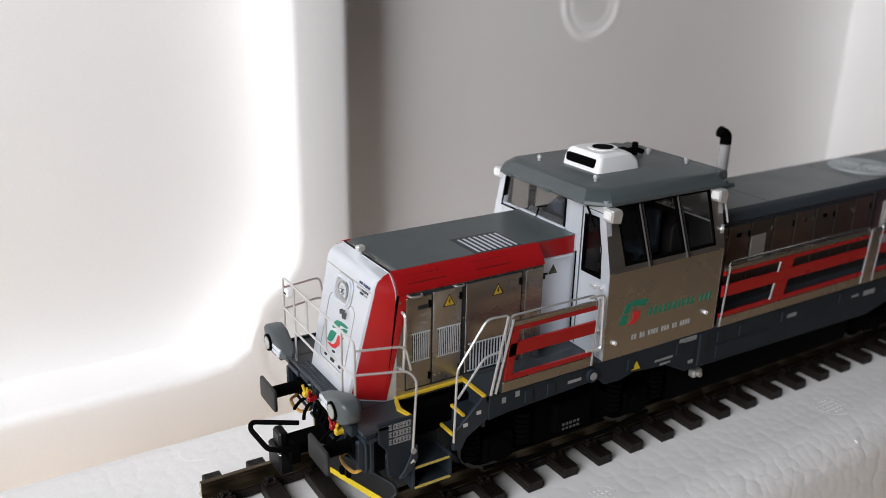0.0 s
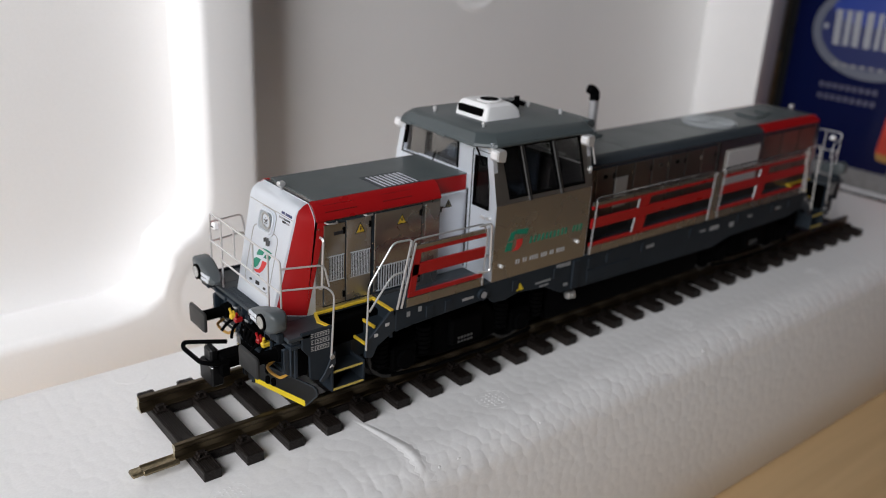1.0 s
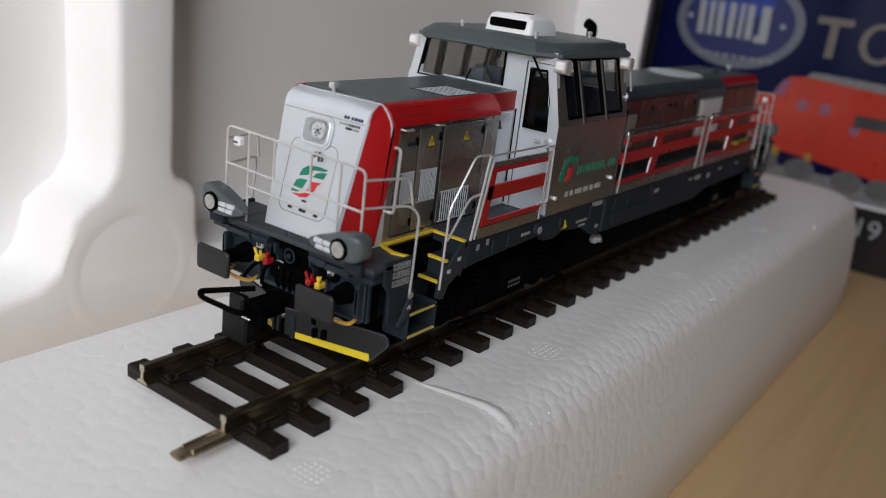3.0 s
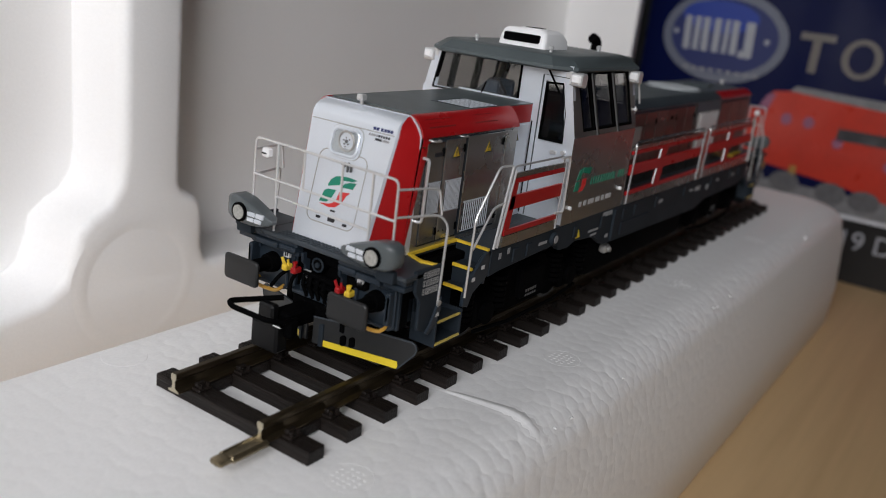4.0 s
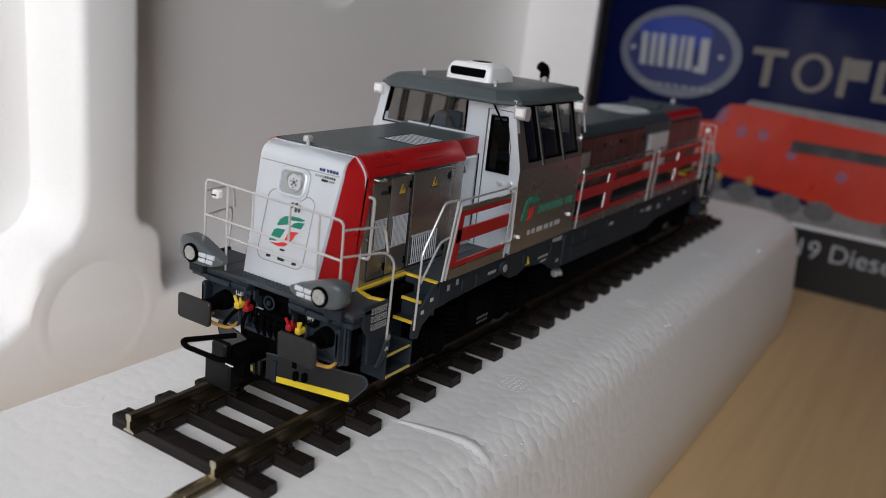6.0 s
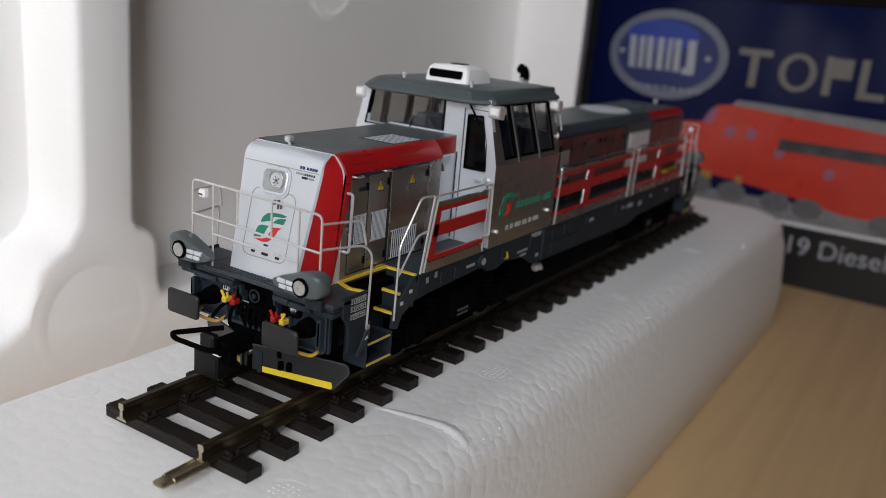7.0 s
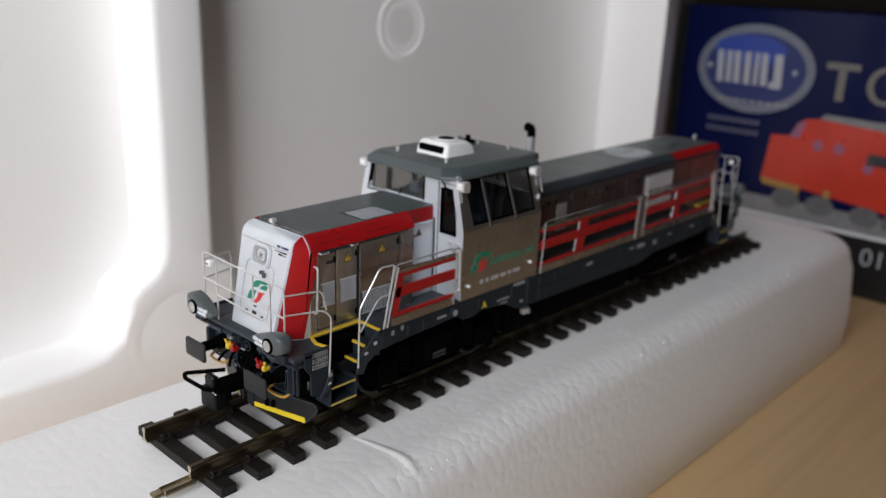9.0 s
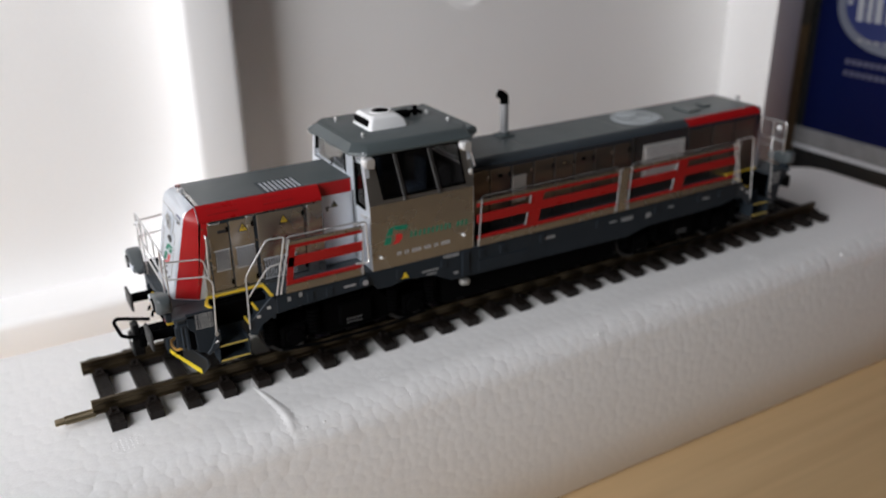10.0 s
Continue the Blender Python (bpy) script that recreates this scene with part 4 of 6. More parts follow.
# hood doors, louvres and signs
def hood_side(s):
    Y = 10.2
    for parent, x0, x1 in ((hood_front, 14.8, 36.2), (hood_rear, 77.5, 128.7), (hood_rear, 149.6, 175.7)):
        bm = bmesh.new()
        sbox(bm, x0, x1, s, Y - 0.1, Y + 0.03, 23.3, 39.1)
        part("door_seal", bm, dark_frame, parent, smooth=0)
    for x0, x1, z0, z1 in ((15.0, 19.3, 23.6, 38.6), (19.6, 24.7, 23.6, 38.8), (25.5, 36.0, 23.6, 38.9)):
        bm = bmesh.new()
        sbox(bm, x0, x1, s, Y - 0.1, Y + 0.16, z0, z1, 0.07)
        d = part("hood_door", bm, silver, hood_front)
        bm = bmesh.new()
        for z in (z0 + 1.5, z1 - 1.5):
            sbox(bm, x1 - 0.5, x1 - 0.1, s, Y + 0.1, Y + 0.4, z - 0.6, z + 0.6, 0.08)
        part("hinge", bm, black, d)
    bm = bmesh.new()
    sbox(bm, 36.9, 40.2, s, Y - 0.1, Y + 0.12, 23.4, 38.9, 0.06)
    part("hood_panel", bm, silver, hood_front)
    bm = bmesh.new()
    sbox(bm, 41.4, 48.3, s, NECK - 0.1, NECK + 0.14, 23.4, 38.9, 0.06)
    part("neck_panel", bm, silver_white, neck)
    bm = bmesh.new()
    sbox(bm, 42.2, 42.5, s, NECK, NECK + 0.45, 35.6, 36.6, 0.06)
    sbox(bm, 42.2, 43.0, s, NECK + 0.1, NECK + 0.4, 36.3, 36.6, 0.06)
    part("neck_latch", bm, wheel_steel, neck)
    for x0, x1, z0, z1, n in ((16.0, 19.0, 28.1, 32.7, 9), (20.5, 24.5, 27.9, 32.6, 12), (26.2, 33.6, 23.9, 28.6, 13)):
        bm = bmesh.new()
        sbox(bm, x0, x1, s, Y + 0.1, Y + 0.2, z0, z1)
        g = part("louvre", bm, louvre_shadow, hood_front, "fine upright louvre")
        bm = bmesh.new()
        for i in range(n):
            x = x0 + (x1 - x0) * (i + 0.5) / n
            sbox(bm, x - (x1 - x0) / n * 0.16, x + (x1 - x0) / n * 0.16, s, Y + 0.15, Y + 0.32, z0 + 0.1, z1 - 0.1)
        for z in (z0, z1):
            sbox(bm, x0 - 0.1, x1 + 0.1, s, Y + 0.12, Y + 0.26, z - 0.09, z + 0.09)
        part("louvre_slats", bm, silver_white, g, smooth=0)
    for x, z in ((22.4, 36.9), (31.4, 36.9), (44.2, 37.0)):
        k = 0.8 if x > 40 else 0.98
        Y = NECK if x > 40 else 10.2
        bm = bmesh.new()
        prism(bm, [(x - 1.15 * k, z - 0.95 * k), (x + 1.15 * k, z - 0.95 * k), (x, z + 1.1 * k)], 'y', s * (Y + 0.14), s * (Y + 0.21))
        w = part("warning_sign", bm, black_ink, hood_front, "black edged yellow warning triangle", smooth=0)
        bm = bmesh.new()
        prism(bm, [(x - 0.85 * k, z - 0.78 * k), (x + 0.85 * k, z - 0.78 * k), (x, z + 0.75 * k)], 'y', s * (Y + 0.2), s * (Y + 0.25))
        part("sign_field", bm, sign_yellow if x < 40 else faded_sign, w, smooth=0)
        bm = bmesh.new()
        prism(bm, [(x - 0.1, z + 0.35), (x + 0.2, z + 0.3), (x + 0.0, z - 0.05), (x + 0.22, z - 0.05), (x - 0.12, z - 0.65), (x, z - 0.2), (x - 0.22, z - 0.2)], 'y', s * (Y + 0.24), s * (Y + 0.28))
        part("sign_mark", bm, black_ink, w, smooth=0)
    Y = 10.2
    bm = bmesh.new()
    sbox(bm, 17.0, 19.0, s, Y + 0.14, Y + 0.24, 36.5, 37.1)
    part("slot", bm, black_ink, hood_front, smooth=0)
    bm = bmesh.new()
    tube(bm, rounded([(14.3, s * 10.2, 36.6), (14.3, s * 11.3, 36.6), (14.0, s * 11.3, 27.4), (14.0, s * 10.2, 27.4)], 0.7), 0.24)
    part("grab_rail", bm, wire, hood_front)
    bm = bmesh.new()
    tube(bm, rounded([(15.2, s * 10.2, 39.1), (15.4, s * 11.0, 39.0), (17.4, s * 11.0, 38.9), (17.6, s * 10.2, 38.9)], 0.4), 0.16)
    tube(bm, rounded([(23.2, s * 10.2, 39.1), (23.4, s * 10.8, 39.1), (24.8, s * 10.8, 39.0), (25.0, s * 10.2, 39.0)], 0.3), 0.13)
    part("lamp_bracket", bm, louvre_metal, hood_front, "bright small bracket")
    bm = bmesh.new()
    for x, z in ((37.0, 38.4), (19.9, 25.0), (21.0, 25.0), (36.2, 30.0), (36.2, 25.0), (36.2, 35.0), (14.9, 31.0), (25.0, 33.5), (13.9, 38.2)):
        cyl(bm, (x, s * Y, z), (x, s * (Y + 0.32), z), 0.17, 6)
    part("latches", bm, chrome, hood_front)
    # rear hood: a row of narrow doors, a pale louvre and an access panel
    xs = [77.5, 84.0, 90.3, 96.9, 103.4, 109.7, 116.2, 122.6, 128.6]
    for i, (a, b) in enumerate(zip(xs, xs[1:])):
        bm = bmesh.new()
        sbox(bm, a + 0.2, b - 0.2, s, Y - 0.1, Y + 0.16, 23.4, 38.6, 0.07)
        d = part("hood_door", bm, shaded_silver, hood_rear)
        bm = bmesh.new()
        for z in (26.0, 36.5):
            sbox(bm, b - 0.8, b - 0.4, s, Y + 0.1, Y + 0.4, z - 0.6, z + 0.6, 0.08)
        if i in (1, 4, 5):
            sbox(bm, a + 2.4, a + 3.6, s, Y + 0.1, Y + 0.32, 36.2, 37.0, 0.08)
        part("hinge", bm, black if i % 2 else chrome, d)
    bm = bmesh.new()
    sbox(bm, 90.6, 94.8, s, Y + 0.1, Y + 0.34, 28.8, 35.8, 0.1)
    part("access_panel", bm, louvre_metal, hood_rear, "pale grey access panel")
    bm = bmesh.new()
    sbox(bm, 133.2, 148.3, s, Y - 0.1, Y + 0.3, 26.6, 36.8, 0.1)
    g = part("louvre", bm, louvre_metal, hood_rear, "large pale cooling louvre")
    bm = bmesh.new()
    for i in range(24):
        x = 133.8 + i * 0.6
        sbox(bm, x, x + 0.3, s, Y + 0.2, Y + 0.5, 27.0, 36.4)
    part("louvre_slats", bm, wire, g, smooth=0)
    for a, b in ((149.8, 158.5), (159.0, 167.0), (167.5, 175.5)):
        bm = bmesh.new()
        sbox(bm, a, b, s, Y - 0.1, Y + 0.16, 23.4, 38.4, 0.07)
        part("hood_door", bm, shaded_silver, hood_rear)
    bm = bmesh.new()
    sbox(bm, 129.5, 130.1, s, Y - 0.1, Y + 0.22, 22.6, 39.2, 0.06)
    part("hood_seam", bm, wheel_steel, hood_rear)


bothsides(hood_side)


# nose fittings; z gives the place on the leaning nose
def nose_x(z, off=0.0):
    return 6.8 + 0.225 * (z - 22.6) - off


def nose_poly(name, pts, mat, parent, at, a=0.0, b=0.07, label=""):
    bm = bmesh.new()
    lo = [bm.verts.new((at(nose_x(z, a - 0.04)), y, z)) for y, z in pts]
    hi = [bm.verts.new((at(nose_x(z, b)), y, z)) for y, z in pts]
    n = len(pts)
    bm.faces.new(lo)
    bm.faces.new(hi)
    for i in range(n):
        bm.faces.new((lo[i], lo[(i + 1) % n], hi[(i + 1) % n], hi[i]))
    bmesh.ops.recalc_face_normals(bm, faces=bm.faces)
    return part(name, bm, mat, parent, label, smooth=0)


def rounded_rect(cy, cz, w, h, r, n=5):
    out = []
    for sx, sz, s in ((1, 1, 0), (-1, 1, 90), (-1, -1, 180), (1, -1, 270)):
        for i in range(n + 1):
            t = radians(s + 90 * i / n)
            out.append((cy + sx * (w / 2 - r) + r * math.cos(t), cz + sz * (h / 2 - r) + r * math.sin(t)))
    return out


def nose(at, d):
    parent = hood_front if d > 0 else hood_rear
    q = d
    lamp = nose_poly("headlamp_frame", rounded_rect(0.5 * q, 37.1, 5.9, 4.5, 1.3), silver_white, parent, at, 0, 0.22, "pale square headlamp frame")
    bm = bmesh.new()
    groove = rounded_rect(0.5 * q, 37.1, 5.9, 4.5, 1.3)
    tube(bm, [(at(nose_x(z, 0.02)), y, z) for y, z in groove + groove[:1]], 0.1, 5)
    part("headlamp_gap", bm, louvre_metal, lamp, "thin grey groove round the lamp frame")
    bm = bmesh.new()
    lip = rounded_rect(0.5 * q, 37.1, 4.9, 3.6, 1.0)
    tube(bm, [(at(nose_x(z, 0.3)), y, z) for y, z in lip + lip[:1]], 0.24, 8)
    part("headlamp_lip", bm, silver_white, lamp, "raised pale lip")
    # flat bowl in grey, the recess's shade put into its colour
    nose_poly("headlamp_bowl", rounded_rect(0.5 * q, 37.1, 4.7, 3.4, 0.9), fan_grey, lamp, at, 0.2, 0.26, "hollow round the lamp, greyed for its shade")
    bm = bmesh.new()
    zc, yc = 37.35, 0.05 * q
    cyl(bm, (at(nose_x(zc, 0.25)), yc, zc), (at(nose_x(zc, 0.5)), yc, zc), 1.45, 24)
    part("headlamp", bm, silver_white, lamp, "round clear headlamp")
    bm = bmesh.new()
    for yy, zz, r in ((0.0, 0.0, 0.26), (0.15, 0.5, 0.13), (-0.5, 0.3, 0.12), (0.3, -0.4, 0.14), (-0.4, -0.35, 0.12), (0.05, -0.75, 0.1), (-0.1, 0.85, 0.1), (0.55, 0.1, 0.1)):
        cyl(bm, (at(nose_x(zc + zz, 0.5)), yc + yy, zc + zz), (at(nose_x(zc + zz, 0.66)), yc + yy, zc + zz), r, 8)
    part("headlamp_bulb", bm, rail_grey, lamp, "cluster of small dark bulbs")
    bm = bmesh.new()
    tube(bm, [(at(nose_x(zc, 0.55)), yc + 1.42 * math.cos(2 * math.pi * i / 24), zc + 1.42 * math.sin(2 * math.pi * i / 24)) for i in range(25)], 0.17, 6)
    part("headlamp_rim", bm, louvre_metal, lamp, "grey ring round the lamp")
    bm = bmesh.new()
    outline = rounded_rect(0.3 * q, 30.4, 9.0, 10.4, 1.3)
    tube(bm, [(at(nose_x(z, 0.0)), y, z) for y, z in outline + outline[:1]], 0.09, 5)
    tube(bm, [(at(nose_x(39.45, 0.0)), y, 39.45) for y in (-7.6, 7.6)], 0.07, 5)
    part("door_outline", bm, louvre_metal, parent)
    bm = bmesh.new()
    for y, z0, z1 in ((-0.2, 33.6, 34.4), (-1.0, 33.1, 34.5), (-1.6, 33.2, 34.2)):
        xbox(bm, at, nose_x(34.0, 0.5), nose_x(34.0, -0.1), y * q - 0.12, y * q + 0.12, z0, z1, 0.08)
    xbox(bm, at, nose_x(34.0, 0.3), nose_x(34.0, -0.1), -1.0 * q, 0.3 * q, 33.9, 34.1, 0.06)
    part("door_catch", bm, rail_grey, parent, "dark metal door catch")
    G = [[(2.0, 31.0), (1.65, 31.75), (0.85, 32.35), (-0.5, 32.6), (-1.8, 32.65), (-3.1, 32.5), (-2.4, 32.2), (-0.4, 32.0), (-0.1, 31.3), (1.9, 30.75)],
         [(-0.5, 31.05), (-1.0, 31.65), (-1.9, 31.98), (-3.0, 32.1), (-2.6, 31.15)],
         [(3.0, 28.35), (2.4, 30.05), (1.8, 30.35), (0.3, 30.45), (0.95, 29.1), (1.6, 28.5)]]
    R = [[(-0.35, 30.35), (-2.4, 30.6), (-1.75, 30.1), (-1.5, 29.5), (-1.05, 28.85), (-0.2, 28.1), (0.95, 27.85), (2.9, 28.1), (1.2, 28.3), (0.4, 28.6), (-0.1, 29.3)]]
    for p in G:
        nose_poly("badge_green", [(y * q, z - 0.2) for y, z in p], green_ink, parent, at, 0, 0.06, "green badge shape")
    for p in R:
        nose_poly("badge_red", [(y * q, z - 0.2) for y, z in p], red_ink, parent, at, 0, 0.06, "red badge shape")
    # maker's name and type as plain bars
    for y, w in ((3.75, 0.46), (4.3, 0.46), (5.1, 0.4), (5.65, 0.46), (6.2, 0.46), (6.75, 0.46)):
        nose_poly("print_bar", [((-y + 0.04) * q, 40.12), ((-y - w + 0.04) * q, 40.16), ((-y - w) * q, 39.74), (-y * q, 39.7)], blue_ink, parent, at, 0, 0.06)
    for k in range(9):
        nose_poly("print_bar", rounded_rect((-3.3 - k * 0.43) * q, 39.0, 0.3, 0.34, 0.06), grey_ink if k < 4 else black_ink, parent, at, 0, 0.05)
    nose_poly("print_bar", rounded_rect(-5.0 * q, 38.5, 1.2, 0.34, 0.1), black_ink, parent, at, 0, 0.05)
    nose_poly("print_bar", rounded_rect(-6.3 * q, 38.5, 1.1, 0.3, 0.1), grey_ink, parent, at, 0, 0.05)
    for y, z, w, h in ((2.5, 25.95, 0.8, 0.35), (0.0, 26.05, 1.3, 0.6), (-2.6, 25.85, 0.8, 0.35), (0.1, 27.3, 0.9, 0.26)):
        nose_poly("nose_fitting", rounded_rect(y * q, z, w, h, 0.12), black_ink, parent, at, 0, 0.12)


ends(nose)


# cab
cab = root("cab", 62.5, 0, DECK)
cab.parent = loco
cab.matrix_parent_inverse = loco.matrix_world.inverted()
CX0, CX1 = 49.0, 75.6
WY, TY, SILL, TOP = 16.5, 13.9, 38.0, 49.4


def slope_y(z):
    return WY - (WY - TY) * max(0.0, (z - SILL) / (TOP - SILL))


def cab_side(s):
    bm = bmesh.new()
    prism(bm, [(CX0, 22.3), (CX1, 22.3), (CX1, SILL), (CX0, SILL)], 'y', s * WY, s * (WY - 0.9), 0.12)
    wall = finish("side_panel", bm, silver, cab, "silver lower cab side with a green and red badge")
    bm = bmesh.new()
    sbox(bm, CX0 + 1.2, CX1 - 1.2, s, 14.9, 15.4, 33.5, SILL + 0.6)
    finish("inner_lining", bm, interior_dark, cab)

    def slab(x0, x1, z0, z1, x2=None, x3=None, out=0.0, thick=0.9):
        b = bmesh.new()
        x2, x3 = x0 if x2 is None else x2, x1 if x3 is None else x3
        vs = [b.verts.new((x, s * (slope_y(z) + o), z)) for o in (out, out - thick) for x, z in ((x0, z0), (x1, z0), (x3, z1), (x2, z1))]
        for f in ((0, 1, 2, 3), (7, 6, 5, 4), (0, 4, 5, 1), (1, 5, 6, 2), (2, 6, 7, 3), (3, 7, 4, 0)):
            b.faces.new([vs[i] for i in f])
        bmesh.ops.recalc_face_normals(b, faces=b.faces)
        return b
    bm = bmesh.new()
    for a in ((CX0, CX1, SILL, 38.8, CX0, CX1), (CX0, CX1, 48.6, TOP + 0.2, CX0, CX1), (CX0, 52.4, 38.7, 48.7, CX0, 51.2), (73.6, CX1, 38.7, 48.7, 72.8, CX1)):
        piece(bm, slab(*a))
    finish("window_surround", bm, sill_silver, cab, "thin pale frame round the side windows")
    for x0, x1, t0, t1 in ((52.4, 57.4, 51.2, 56.0), (58.2, 66.2, 56.8, 64.6), (67.0, 73.6, 65.4, 72.8)):
        fr = bmesh.new()
        for a in ((x0, x0 + 0.35, 38.8, 48.6, t0, t0 + 0.35), (x1 - 0.35, x1, 38.8, 48.6, t1 - 0.35, t1), (x0 + 0.3, x1 - 0.3, 38.8, 39.2, x0 + 0.3, x1 - 0.3), (t0 + 0.3, t1 - 0.3, 48.2, 48.6, t0 + 0.3, t1 - 0.3)):
            piece(fr, slab(*a, out=0.05, thick=0.5))
        w = finish("window", fr, black, cab, "black framed cab side window")
        p = finish("pane", slab(x0 + 0.3, x1 - 0.3, 39.0, 48.4, t0 + 0.3, t1 - 0.3, out=-0.25, thick=0.2), smoked, w, smooth=0)
        p.matrix_parent_inverse = Matrix()
        p.visible_shadow = False
    for x, t in ((57.4, 56.0), (66.2, 64.6)):
        bm = slab(x, x + 0.8, 38.8, 48.6, t, t + 0.8, out=0.02)
        finish("window_pillar", bm, black, cab)
        for e, rail_mat in ((0.08, rail_grey), (0.66, wheel_steel)):
            bm = bmesh.new()
            tube(bm, [(x + e, s * (slope_y(37.9) + 0.3), 37.9), (t + e, s * (slope_y(48.4) + 0.3), 48.4)], 0.16, 6)
            finish("window_rail", bm, rail_mat, cab)
    # badge, name and number as plain shapes, small side lamps
    yb = WY + 0.0

    def decal(name, pts, mat, lift=0.06, label=""):
        bm = bmesh.new()
        prism(bm, pts, 'y', s * (yb - 0.02), s * (yb + lift))
        return finish(name, bm, mat, cab, label, smooth=0)
    m = (lambda x: x) if s < 0 else (lambda x: 124.6 - x)
    for p in ([(52.6, 30.2), (53.4, 31.8), (54.6, 32.3), (54.1, 30.3)], [(54.9, 32.3), (58.2, 32.0), (57.6, 30.9), (54.6, 31.4)], [(52.0, 28.2), (52.5, 29.9), (54.0, 29.8), (53.6, 28.2)]):
        decal("badge_green", [(m(x), z) for x, z in p], green_ink, label="green badge shape")
    decal("badge_red", [(m(x), z) for x, z in [(55.0, 30.2), (56.6, 30.2), (56.6, 29.0), (55.6, 28.0), (54.0, 27.9), (55.0, 28.9)]], red_ink, label="red badge shape")
    for k in range(14):
        if k == 10:
            continue
        x = 58.6 + k * 1.12
        decal("name_bar", [(m(x), 28.7), (m(x + 0.5), 28.7), (m(x + 0.72), 30.1), (m(x + 0.22), 30.1)], green_ink)
    for k in range(22):
        if k in (2, 5, 10, 14, 17):
            continue
        x = 55.2 + k * 0.64
        decal("number_bar", [(m(x), 24.95), (m(x + 0.42), 24.95), (m(x + 0.42), 25.9), (m(x), 25.9)], worn_ink)
    for x, z in ((72.7, 26.3), (51.2, 25.4), (75.0, 41.5)):
        bm = bmesh.new()
        cyl(bm, (x, s * (WY if z < 38 else slope_y(z)), z), (x, s * ((WY if z < 38 else slope_y(z)) + 0.5), z), 0.35, 10)
        finish("side_lamp", bm, white_plastic, cab, "tiny white side lamp")
    for x, mt, dx in ((49.3, wire, 2.6), (73.8, wire, 2.4)):
        bm = bmesh.new()
        prism(bm, [(x - 0.7, 46.6), (x + dx - 1.2, 46.2), (x + dx - 0.9, 47.9), (x + dx - 1.3, 48.7), (x - 0.6, 48.6)], 'y', s * 13.9, s * 16.3, 0.2)
        sbox(bm, x - 0.4, x + 0.4, s, 13.0, 14.4, 47.4, 48.8, 0.1)
        cam_box = finish("mirror_camera", bm, mt, cab, "bright corner camera housing")
        bm = bmesh.new()
        sbox(bm, x - 1.05, x - 0.45, s, 14.3, 16.1, 46.9, 48.4, 0.28)
        eye = finish("camera_face", bm, white_plastic, cam_box, "white camera face")
        eye.matrix_parent_inverse = Matrix()
        if x > 60:
            bm = bmesh.new()
            tube(bm, [(x + 1.4, s * 15.6, 46.8), (x + 2.2, s * 16.2, 42.6)], 0.18, 6)
            finish("mirror_stay", bm, wire, cab)


bothsides(cab_side)


